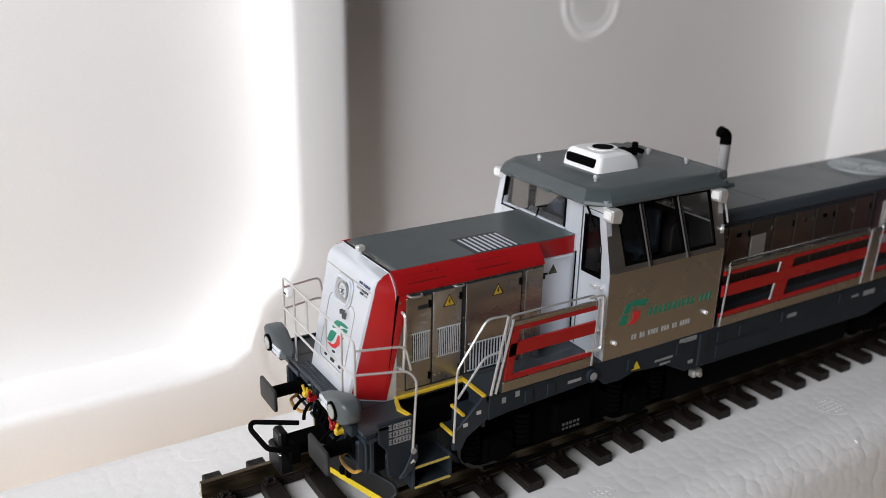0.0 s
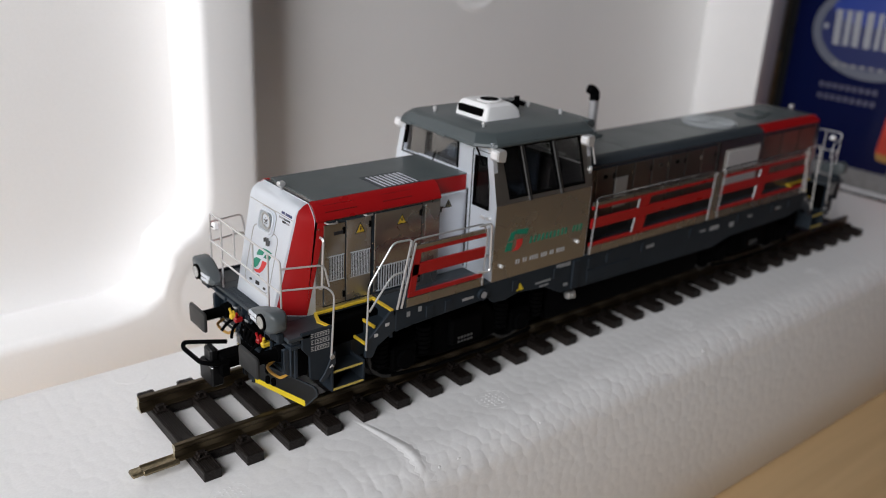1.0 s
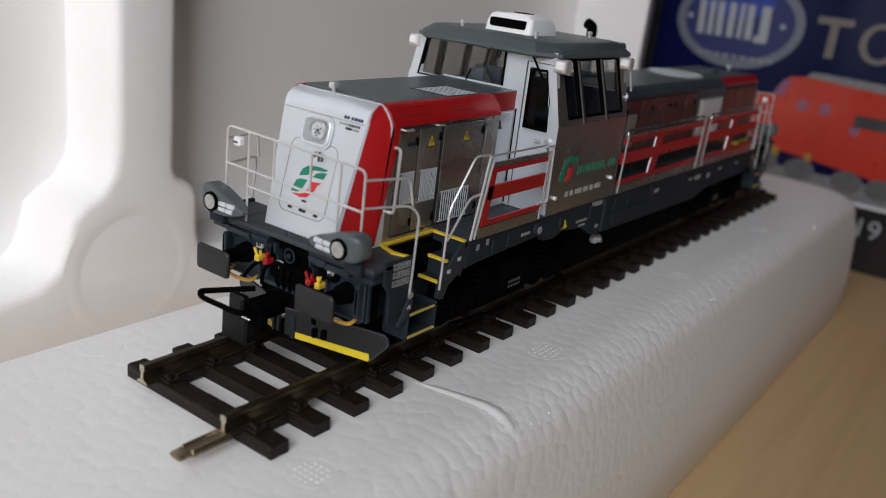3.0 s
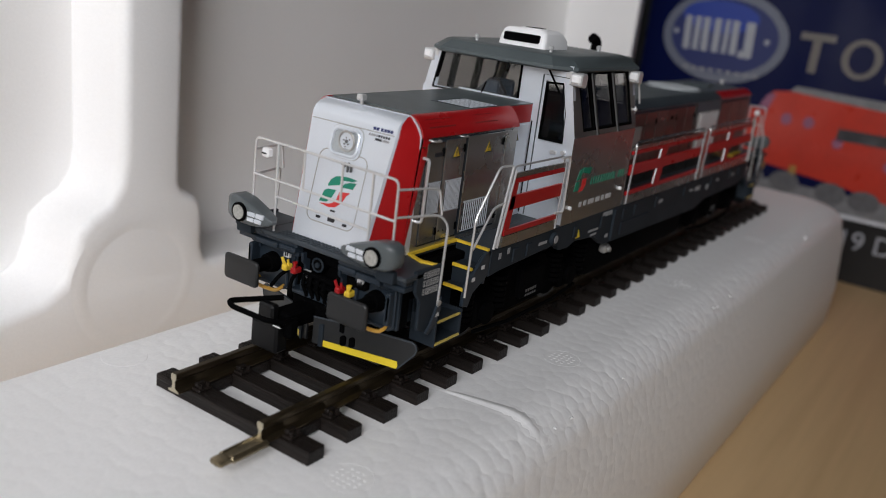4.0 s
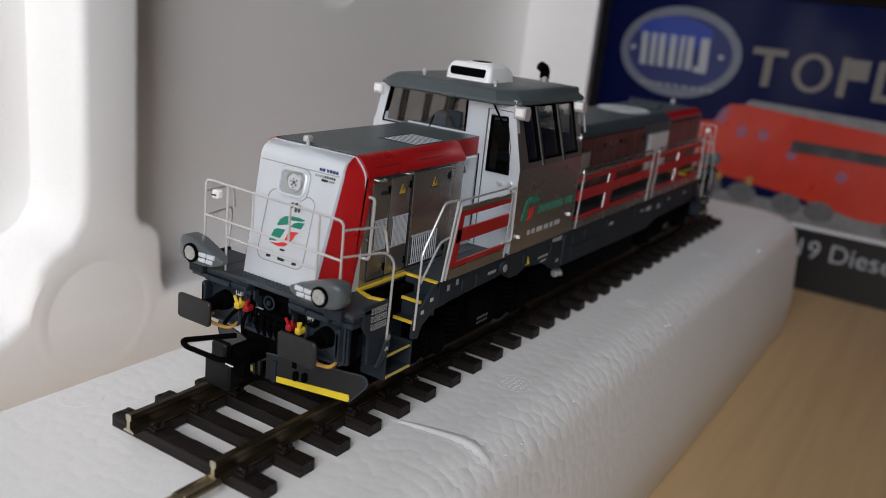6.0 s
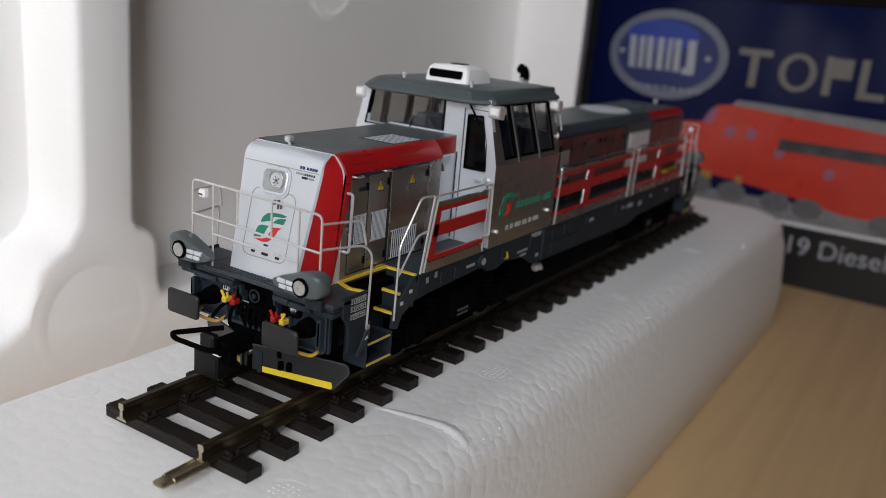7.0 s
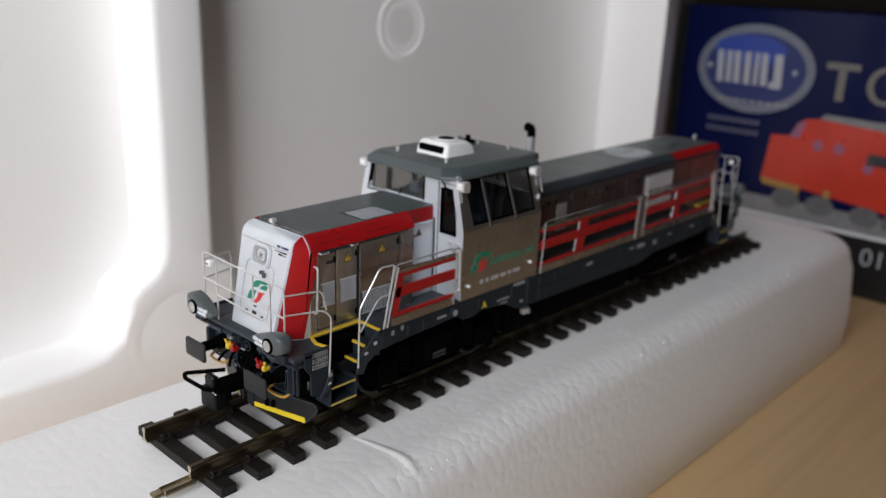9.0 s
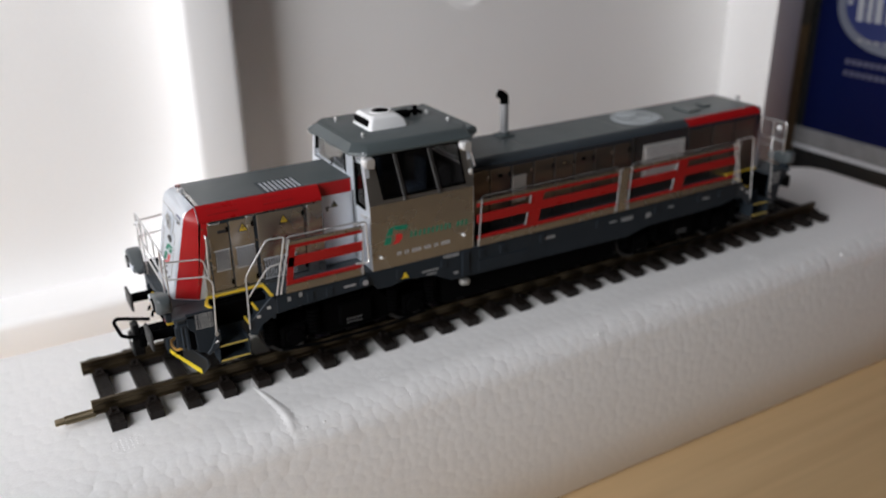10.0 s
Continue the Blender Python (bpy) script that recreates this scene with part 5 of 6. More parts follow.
def cab_end(x, d, label):
    """End wall: one wide window and a door, mirrored at the far end."""
    bm = bmesh.new()

    def wall(y0, y1, z0, z1):
        box(bm, x - 0.45, x + 0.45, min(y0 * d, y1 * d), max(y0 * d, y1 * d), z0, z1)
    wall(-4.4, 15.9, 22.6, 42.1)
    wall(-4.4, 13.9, 48.4, 49.6)
    wall(-9.6, -4.4, 22.6, 49.6)
    wall(-14.2, -9.6, 46.7, 49.6)
    wall(-15.9, -9.6, 22.6, 36.8)
    for s in (-1, 1):
        b = bmesh.new()
        inner = 12.9 if s * d > 0 else 14.6
        bot = 14.9 if s * d > 0 else 15.2
        vs = [(x - 0.52, s * 16.45, 22.6), (x - 0.52, s * 16.45, 38.0), (x - 0.52, s * 13.9, 49.6), (x - 0.52, s * (12.2 if s * d > 0 else 12.6), 49.6), (x - 0.52, s * (14.0 if s * d > 0 else 14.4), 38.0), (x - 0.52, s * bot, 22.6)]
        lo = [b.verts.new(v) for v in vs]
        hi = [b.verts.new((v[0] + 1.04, v[1], v[2])) for v in vs]
        b.faces.new(lo)
        b.faces.new(hi)
        for i in range(6):
            b.faces.new((lo[i], lo[(i + 1) % 6], hi[(i + 1) % 6], hi[i]))
        bmesh.ops.recalc_face_normals(b, faces=b.faces)
        piece(bm, b)
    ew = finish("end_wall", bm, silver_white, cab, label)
    ew.data.materials.append(interior_dark)
    for f in ew.data.polygons:
        if f.normal.x * (62.3 - x) > 0.3 and (f.center.x * 1000 - x) * (62.3 - x) > 0:
            f.material_index = 1
    out = x - 0.45 if x < 60 else x + 0.45
    sg = -1 if x < 60 else 1
    for name, pts in (("windscreen", [(13.8, 41.8), (12.4, 48.6), (-4.7, 48.6), (-4.7, 41.8)]), ("door_window", [(-9.7, 36.6), (-9.7, 46.5), (-12.9, 46.7), (-14.2, 41.5), (-14.4, 36.6)])):
        pts = [(y * d, z) for y, z in pts]
        cy = sum(p[0] for p in pts) / len(pts)
        cz = sum(p[1] for p in pts) / len(pts)
        bm = bmesh.new()
        inn = [(cy + (y - cy) * 0.965, cz + (z - cz) * 0.93) for y, z in pts]
        rings = []
        for xx, ring in ((out + sg * 0.0, pts), (out + sg * 0.25, pts), (out + sg * 0.25, inn), (out - sg * 0.9, inn)):
            rings.append([(xx, y, z) for y, z in ring])
        loft(bm, rings, cap=False)
        f = finish(name, bm, black, cab, "black framed " + ("windscreen" if name == "windscreen" else "cab door window"), smooth=0)
        bm = bmesh.new()
        prism(bm, inn, 'x', out - sg * 0.1, out - sg * 0.35)
        p = finish("pane", bm, glass if name == "windscreen" else smoked, f, smooth=0)
        p.matrix_parent_inverse = Matrix()
        p.visible_shadow = False
    bm = bmesh.new()
    tube(bm, [(out + sg * 0.5, -10.0 * d, 48.6), (out + sg * 0.5, -12.6 * d, 45.0)], 0.18, 6)
    tube(bm, [(out + sg * 0.5, 9.0 * d, 41.0), (out + sg * 0.5, 3.0 * d, 41.8), (out + sg * 0.5, 2.0 * d, 44.6)], 0.16, 6)
    finish("wiper", bm, black, cab)
    bm = bmesh.new()
    box(bm, min(out, out + sg * 0.5), max(out, out + sg * 0.55), min(-4.8 * d, 7.7 * d), max(-4.8 * d, 7.7 * d), 42.4, 42.72, 0.06)
    finish("window_ledge", bm, silver_white, cab, "pale ledge under the windscreen")
    bm = bmesh.new()
    for z in (27.5, 35.2):
        cyl(bm, (out, -15.0 * d, z), (out + sg * 0.8, -15.0 * d, z), 0.4, 8)
    box(bm, min(out, out + sg * 0.5), max(out, out + sg * 0.5), min(-13.6 * d, -12.4 * d), max(-13.6 * d, -12.4 * d), 34.6, 35.2, 0.1)
    finish("door_handle", bm, wire, cab)
    bm = bmesh.new()
    tube(bm, [(out + sg * 0.06, -9.0 * d, 22.8), (out + sg * 0.06, -9.0 * d, 47.6), (out + sg * 0.06, -14.0 * d, 47.6)], 0.1, 5)
    finish("door_gap", bm, roof_grey, cab)
    bm = bmesh.new()
    box(bm, min(out, out + sg * 0.2), max(out, out + sg * 0.2), -8.05, -7.9, 23.0, 39.4)
    finish("hood_joint", bm, black, cab)


cab_end(CX0 + 0.45, 1, "pale silver cab front with a door")
cab_end(CX1 - 0.45, -1, "pale silver cab rear wall")
# inside
boxpart("cab_floor", (49.8, 74.8, -15.2, 15.2, 33.0, 34.0), interior_dark, cab)
bm = bmesh.new()
prism(bm, [(50.2, 34), (50.2, 41.0), (52.0, 42.6), (55.0, 40.6), (55.0, 34)], 'y', -8.6, 9.0, 0.3)
prism(bm, [(74.4, 34), (74.4, 40.6), (72.6, 41.8), (70.2, 40.2), (70.2, 34)], 'y', -9.0, 8.6, 0.3)
finish("console", bm, interior_dark, cab, "dark driver's console")
bm = bmesh.new()
prism(bm, [(9.6, 40.8), (8.4, 42.0), (6.8, 43.4), (5.6, 44.6), (4.2, 44.8), (3.2, 43.6), (2.2, 42.4), (1.4, 40.8)], 'x', 55.4, 56.8, 0.2)
finish("console_hood", bm, interior_dark, cab, "dark rounded console hood")
bm = bmesh.new()
prism(bm, rounded_rect(4.6, 43.0, 2.6, 2.4, 0.3), 'x', 54.8, 55.6, 0.1)
finish("display", bm, material("display_grey", (0.05, 0.06, 0.075), 0.3), cab, "small blue grey console display")
for sx, sy in ((59.5, 6.0), (65.0, -6.5)):
    bm = bmesh.new()
    box(bm, sx - 2.4, sx + 2.4, sy - 2.6, sy + 2.6, 36.0, 37.6, 0.6, 2)
    box(bm, sx + 1.4, sx + 2.6, sy - 2.4, sy + 2.4, 37.2, 44.2, 0.5, 2)
    cyl(bm, (sx, sy, 33.8), (sx, sy, 36.2), 0.8, 10)
    finish("driver_seat", bm, material("seat_blue", (0.03, 0.045, 0.07), 0.6), cab, "dark blue driver's seat")

# cab roof
bm = bmesh.new()


def roof_ring(x0, x1, w, cut, z):
    return [(x0 + cut, -w, z), (x1 - cut, -w, z), (x1, -w + cut * 1.1, z), (x1, w - cut * 1.1, z), (x1 - cut, w, z), (x0 + cut, w, z), (x0, w - cut * 1.1, z), (x0, -w + cut * 1.1, z)]


loft(bm, [roof_ring(47.0, 78.6, 14.5, 2.8, 48.6), roof_ring(46.6, 79.0, 14.9, 3.0, 48.9), roof_ring(46.7, 78.9, 14.8, 3.0, 49.4), roof_ring(48.2, 77.4, 12.9, 2.5, 50.8), roof_ring(49.0, 76.6, 12.1, 2.1, 51.1)])
croof = finish("cab_roof", bm, roof_grey, cab, "dark grey cab roof with sloping edges", smooth=20)


def ontop(name, bm, mat, label=""):
    o = finish(name, bm, mat, croof, label)
    o.matrix_parent_inverse = Matrix()
    return o


bm = bmesh.new()
prism(bm, [(77.0, 49.6), (78.6, 49.0), (79.1, 49.3), (78.9, 50.4), (78.3, 50.9), (77.5, 50.8), (76.6, 50.7)], 'y', -12.4, 12.4, 0.15)
ontop("rear_lip", bm, roof_grey, "raised dark grey lip at the rear edge")
bm = bmesh.new()
rings = []
for z, i0, i1, w in ((51.0, 0.0, 0.0, 4.9), (52.6, 0.3, 0.5, 4.8), (53.7, 0.7, 1.8, 4.5), (54.2, 1.2, 2.8, 3.9)):
    rings.append([(x, y, z) for x, y in rounded_rect((55.2 + i0 + 65.2 - i1) / 2, 0, 10.0 - i0 - i1, 2 * w, 0.9)])
loft(bm, rings)
ontop("roof_fan_unit", bm, white_plastic, "white air conditioner with a dark front slot")
bm = bmesh.new()
prism(bm, rounded_rect(0, 52.6, 7.4, 1.5, 0.4), 'x', 55.25, 55.9)
finish("air_slot", bm, black, cab, "dark air slot")
bm = bmesh.new()
cyl(bm, (60.3, 0, 54.0), (60.3, 0, 54.35), 2.6, 28)
finish("fan_rim", bm, white_plastic, cab)
bm = bmesh.new()
cyl(bm, (60.3, 0, 54.3), (60.3, 0, 54.42), 1.9, 28)
finish("fan_mouth", bm, black, cab)
for x, y in ((52.2, 7.4), (73.6, 2.0), (74.6, -6.5), (52.0, -8.0)):
    bm = bmesh.new()
    cyl(bm, (x, y, 51.0), (x, y, 51.5), 0.3, 8)
    box(bm, x - 0.4, x + 0.4, y - 0.4, y + 0.4, 51.4, 52.2, 0.2)
    finish("roof_lamp", bm, wire, cab, "small roof lamp")
bm = bmesh.new()
box(bm, 66.0, 69.5, 1.8, 4.4, 51.1, 52.6, 0.4)
cyl(bm, (71.0, 3.0, 51.1), (71.0, 3.0, 53.4), 0.6, 10)
tube(bm, [(69.2, 3.0, 52.0), (71.0, 3.0, 52.2), (72.6, 2.4, 51.6)], 0.5, 8)
finish("roof_pipework", bm, black, cab)
for y in (9.0, -2.0):
    bm = bmesh.new()
    box(bm, 46.3, 47.4, y - 1.2, y + 1.2, 48.7, 49.1, 0.1)
    finish("gutter_clip", bm, roof_grey, cab)


# ends: lamps, buffers, coupling, plough, stairs and rails
def end_fittings(at, d):
    def P(*p):
        return (at(p[0]), p[1] * d, p[2])
    beam = bmesh.new()
    xbox(beam, at, 6.8, 9.0, -14.6, 14.6, 19.4, 21.4, 0.15)
    xbox(beam, at, 7.6, 9.5, -14.0, 14.0, 13.4, 19.5, 0.2)
    bm_ = part("buffer_beam", beam, black, loco, "black buffer beam with blue grey brackets")
    bm = bmesh.new()
    for s in (-1, 1):
        xbox(bm, at, 5.2, 6.9, s * 4.0, s * 16.0, 21.0, 21.8, 0.1)
        # stepped ledge with two notches
        xbox(bm, at, 4.9, 7.2, s * 4.2, s * 7.4, 20.2, 21.0, 0.12)
        xbox(bm, at, 4.7, 7.2, s * 7.7, s * 12.0, 20.0, 20.9, 0.12)
        xbox(bm, at, 5.0, 7.2, s * 12.3, s * 16.0, 20.1, 20.9, 0.12)
        xbox(bm, at, 5.8, 7.4, s * 4.2, s * 14.0, 19.5, 20.2, 0.1)
    part("beam_shelf", bm, dark_frame, bm_, "blue grey ledge with notches")
    for s in (-1, 1):
        bm = bmesh.new()
        pts = [(6.0, 20.3), (6.0, 18.9), (6.7, 18.3), (6.7, 16.4), (6.2, 15.8), (6.2, 14.2), (7.8, 14.2), (7.8, 20.3)]
        prism(bm, [(at(x), z) for x, z in pts], 'y', s * 3.4, s * 3.85, 0.06)
        part("flange", bm, dark_frame, bm_)
        bm = bmesh.new()
        pts = [(5.2, 19.4), (5.0, 18.9), (5.0, 15.2), (5.8, 14.2), (7.8, 14.2), (7.8, 19.4)]
        prism(bm, [(at(x), z) for x, z in pts], 'y', s * 13.25, s * 13.75, 0.06)
        xbox(bm, at, 5.0, 6.0, s * 13.0, s * 13.8, 14.6, 19.3, 0.12)
        part("buffer_gusset", bm, dark_frame, bm_)
        bm = bmesh.new()
        for y, z in ((6.4, 14.6), (13.0, 14.6), (6.4, 18.9), (13.0, 18.9)):
            cyl(bm, P(6.9, s * y, z), P(6.55, s * y, z), 0.32, 6)
        part("mount_bolt", bm, dark_frame, bm_)
        bm = bmesh.new()
        xbox(bm, at, 6.6, 6.95, s * d * 5.1, s * d * 6.2, 17.9, 19.4, 0.1)
        cyl(bm, P(6.9, s * 5.6, 18.8), P(6.3, s * 5.6, 18.8), 0.4, 10)
        part("socket_box", bm, dark_frame, bm_)
    bm = bmesh.new()
    xbox(bm, at, 5.6, 7.7, -5.4, 5.4, 13.9, 14.5, 0.12)
    part("lower_bar", bm, dark_frame, bm_, "grey bar under the draw gear")
    for s in (-1, 1):
        y = s * 10.2
        bm = bmesh.new()
        xbox(bm, at, 6.95, 7.65, s * d * 5.6, s * d * 14.0, 13.4, 19.5, 0.12)
        part("buffer_plate", bm, dark_frame, bm_)
        fr = bmesh.new()
        outline = [P(6.4, a, b) for a, b in rounded_rect(y * 1.0, 16.8, 7.0, 6.4, 0.9)]
        tube(fr, outline + outline[:1], 0.28, 6)
        part("buffer_mount", fr, dark_frame, bm_)
        bm = bmesh.new()
        cyl(bm, P(7.8, y, 16.9), P(5.4, y, 16.9), 1.75, 20, 1.4)
        cyl(bm, P(5.6, y, 16.9), P(0.5, y, 16.9), 1.05, 18)
        shank = part("buffer", bm, black, loco, "black side buffer with a grey head")
        bm = bmesh.new()
        ring = rounded_rect(y, 16.9, 6.9, 3.9, 0.6)
        cy, cz = y, 16.9
        loft(bm, [[P(0.62, a, b) for a, b in ring], [P(0.3, a, b) for a, b in ring], [P(0.12, cy + (a - cy) * 0.94, cz + (b - cz) * 0.92) for a, b in ring], [P(0.0, cy + (a - cy) * 0.6, cz + (b - cz) * 0.6) for a, b in ring]])
        part("buffer_head", bm, buffer_black, shank)
        bm = bmesh.new()
        tube(bm, rounded([P(6.6, s * 7.4, 13.9), P(5.0, s * 7.4, 13.4), P(4.6, s * 10.0, 13.4), P(5.0, s * 12.6, 13.4), P(6.6, s * 12.6, 13.9)], 0.8), 0.28, 6)
        part("grab_handle", bm, material("ochre_handle", (0.62, 0.34, 0.06), 0.4), bm_, "ochre shunter's handle")
        # lamp pod
        bm = bmesh.new()
        rings = []
        for yy, zc, hh, xa, xb in ((6.6, 24.6, 0.25, 2.4, 3.3), (7.2, 24.6, 0.6, 2.05, 4.0), (9.0, 24.65, 1.2, 1.95, 4.6), (10.6, 24.8, 1.6, 1.85, 4.9), (12.4, 25.1, 1.9, 1.8, 5.1), (14.4, 25.35, 1.95, 1.8, 5.1), (15.4, 25.4, 1.6, 2.1, 4.9), (16.0, 25.4, 0.8, 2.8, 4.3)):
            rings.append([P(a, s * yy, b) for a, b in rounded_rect((xa + xb) / 2, zc, xb - xa, 2 * hh, min(hh, (xb - xa) / 2) * 0.42, 4)])
        loft(bm, rings)
        pod = part("lamp_pod", bm, pod_grey, loco, "grey lamp pod with a round lamp", smooth=50)
        bm = bmesh.new()
        cyl(bm, P(2.4, s * 12.6, 25.0), P(1.5, s * 12.6, 25.0), 1.45, 26)
        part("lamp_ring", bm, black, pod)
        bm = bmesh.new()
        cyl(bm, P(1.6, s * 12.6, 25.0), P(1.4, s * 12.6, 25.0), 1.08, 24)
        part("lamp_lens", bm, lens_material, pod, "round clear lamp lens")
        for z0, z1, ya, yb in ((24.75, 25.45, 7.9, 11.2), (23.95, 24.6, 8.3, 11.2)):
            for k in (0, 1):
                bm = bmesh.new()
                c0, c1 = ya + (yb - ya) * k * 0.52, ya + (yb - ya) * (0.48 + k * 0.52)
                xbox(bm, at, 1.75, 2.7, s * d * c0, s * d * c1, z0, z1, 0.12)
                part("marker_lamp", bm, silver_white, pod, "small white marker lamp")
        bm = bmesh.new()
        xbox(bm, at, 3.4, 4.6, s * 12.0, s * 15.0, 21.3, 23.2, 0.2)
        part("pod_bracket", bm, frame_grey, pod)
    # white data plates, brake cocks and hoses
    for y, z in ((6.8, 19.3), (-7.6, 18.9), (2.6, 17.2)):
        bm = bmesh.new()
        xbox(bm, at, 6.0, 6.5, (y - 0.55) * d, (y + 0.55) * d, z - 0.6, z + 0.6)
        plate = part("data_plate", bm, white_ink, bm_, "small white plate", smooth=0)
        bm = bmesh.new()
        for k in range(2):
            xbox(bm, at, 5.94, 6.1, (y - 0.35 + 0.4 * k) * d, (y - 0.1 + 0.4 * k) * d, z - 0.3 - 0.1 * k, z + 0.3 - 0.15 * k)
        part("plate_mark", bm, black_ink, plate, smooth=0)
    for y, z, c1, c2 in ((5.2, 17.7, yellow, red), (-5.3, 17.2, red, yellow)):
        for k, cc in ((0.9, c1), (-0.9, c2)):
            bm = bmesh.new()
            box(bm, min(at(4.8), at(6.4)), max(at(4.8), at(6.4)), (y + k) * d - 0.5, (y + k) * d + 0.5, z - 0.7, z + 0.3, 0.2)
            cyl(bm, P(5.2, y + k, z), P(5.0, y + k * 1.6, z + 1.3), 0.24, 8)
            cyl(bm, P(5.6, y + k * 0.6, z), P(5.4, y + k * 0.7, z + 1.0), 0.2, 8)
            part("brake_cock", bm, cc, bm_, "bright coloured brake cock")
            bm = bmesh.new()
            tube(bm, rounded([P(5.6, y + k, z - 0.8), P(4.6, y + k * 1.3, z - 1.3), P(3.9, y + k * 1.7, z - 2.2), P(3.6, y + k * 2.2, z - 3.1)], 0.7), 0.3, 7)
            part("brake_hose", bm, black, bm_)
    bm = bmesh.new()
    cyl(bm, P(7.6, 0.6, 19.2), P(6.2, 0.6, 19.2), 1.15, 16)
    xbox(bm, at, 6.2, 7.7, -2.6, 2.6, 14.6, 17.6, 0.3)
    for k in range(3):
        cyl(bm, P(5.9, -2.9, 15.2 + k * 1.05), P(5.9, 2.9, 15.5 + k * 1.05), 0.3, 8)
        xbox(bm, at, 5.5, 6.4, (-1.8 + k * 1.5) * d, (-1.0 + k * 1.5) * d, 14.8 + k * 0.5, 16.6 + k * 0.4, 0.12)
    for k in range(4):
        tube(bm, [P(5.6 + 0.3 * k, 2.6 - k * 1.2, 17.4), P(5.0, 2.2 - k * 1.3, 16.0), P(5.6, 1.8 - k * 1.2, 14.2)], 0.28, 6)
    xbox(bm, at, 6.0, 7.7, -8.6, -5.0, 17.8, 19.2, 0.3)
    xbox(bm, at, 6.2, 8.4, -5.2 * d, 5.2 * d, 10.2, 14.0, 0.2)
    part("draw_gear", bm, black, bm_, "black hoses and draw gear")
    bm = bmesh.new()
    tube(bm, [P(6.15, 0.6 + 1.0 * math.cos(2 * math.pi * i / 20), 19.2 + 1.0 * math.sin(2 * math.pi * i / 20)) for i in range(21)], 0.15, 6)
    cyl(bm, P(6.2, 0.6, 19.2), P(5.9, 0.6, 19.2), 0.4, 10)
    part("socket_ring", bm, frame_grey, bm_)
    # coupling
    bm = bmesh.new()
    xbox(bm, at, -1.9, 0.6, 0.2 * d, 5.4 * d, 7.4, 11.7, 0.35)
    xbox(bm, at, -1.2, 0.4, 1.9 * d, 4.9 * d, 11.5, 14.1, 0.35)
    cp = part("coupling", bm, coupling_black, loco, "black model coupling with a wire loop")
    bm = bmesh.new()
    loop = rounded([P(3.0, 3.9, 13.9), P(-3.4, 8.4, 13.6), P(-4.2, 6.8, 13.4), P(-3.7, 0.2, 13.2), P(-1.4, -0.6, 12.6), P(1.4, -0.4, 12.2)], 0.8, 4)
    tube(bm, loop, 0.42, 8)
    part("coupling_loop", bm, black, cp)
    bm = bmesh.new()
    xbox(bm, at, 0.4, 8.0, 0.4 * d, 3.8 * d, 10.2, 12.9, 0.4)
    xbox(bm, at, -0.6, 1.2, -1.2 * d, 0.4 * d, 9.8, 12.4, 0.3)
    part("coupling_shank", bm, black, cp)
    bm = bmesh.new()
    xbox(bm, at, -2.1, -1.7, -0.6 * d, 0.9 * d, 11.75, 12.0, 0.08)
    part("coupling_spring", bm, chrome, cp, "bright coupling pin")
    # plough
    for s in (-1, 1):
        bm = bmesh.new()
        def blade(y, z, off=0.0):
            return P(5.0 + 0.375 * (y - 0.6) - off, s * y, z)
        edge = [(0.6, 7.8), (2.2, 7.6), (13.1, 6.6), (15.3, 9.3), (15.5, 10.0), (15.3, 10.7), (14.8, 11.1), (7.4, 11.7), (0.6, 11.9)]
        loft(bm, [[blade(y, z, 0.25) for y, z in edge], [blade(y, z, -0.25) for y, z in edge]])
        bmesh.ops.bevel(bm, geom=list(bm.edges), offset=0.07, segments=1, affect='EDGES')
        pl = part("snow_plough", bm, buffer_black, loco, "dark plough blade with a yellow edge", smooth=0)
        # lighter tube that paints the highlight along the blade's lip
        bm = bmesh.new()
        tube(bm, [blade(y, z, 0.2) for y, z in edge[2:]], 0.13, 6)
        part("lip_highlight", bm, deck_grey, pl, "grey tube painted as the highlight on the blade's lip")
        bm = bmesh.new()
        strip = [(2.3, 7.55), (12.95, 6.58), (13.15, 6.95), (13.0, 7.75), (2.3, 8.5)]
        loft(bm, [[blade(y, z, 0.33) for y, z in strip], [blade(y, z, 0.1) for y, z in strip]])
        part("yellow_edge", bm, yellow_ink, pl, "yellow lower edge", smooth=0)
        bm = bmesh.new()
        fold = [(1.7, 7.5), (2.3, 7.5), (2.3, 11.0), (1.7, 11.0)]
        loft(bm, [[blade(y, z, 0.55) for y, z in fold], [blade(y, z, 0.1) for y, z in fold]])
        part("blade_fold", bm, frame_grey, pl, smooth=0)
        bm = bmesh.new()
        for y in (5.2, 6.5):
            rim = rounded_rect(y, 9.15, 0.75, 1.6, 0.35)
            loft(bm, [[blade(a, b, 0.55) for a, b in rim], [blade(a, b, 0.0) for a, b in rim]])
        part("blade_bolt", bm, black, pl)
        bm = bmesh.new()
        xbox(bm, at, 9.0, 12.0, s * d * 8.0, s * d * 9.0, 10.5, 14.0)
        part("blade_bracket", bm, black, pl)
    # stairs on both sides
    for s in (-1, 1):
        def B(bm, x0, x1, y0, y1, z0, z1, bev=0.0):
            xbox(bm, at, x0, x1, s * y0, s * y1, z0, z1, bev)
        bm = bmesh.new()
        pts = [(7.0, 22.9), (13.1, 22.9), (13.2, 15.8), (12.0, 14.2), (10.8, 13.0), (8.6, 13.9), (8.5, 18.2), (7.2, 19.8)]
        prism(bm, [(at(x), z) for x, z in pts], 'y', s * 16.4, s * 15.8, 0.1)
        st = part("stair_panel", bm, frame_grey, loco, "dark grey stair side panel with white print")
        bm = bmesh.new()
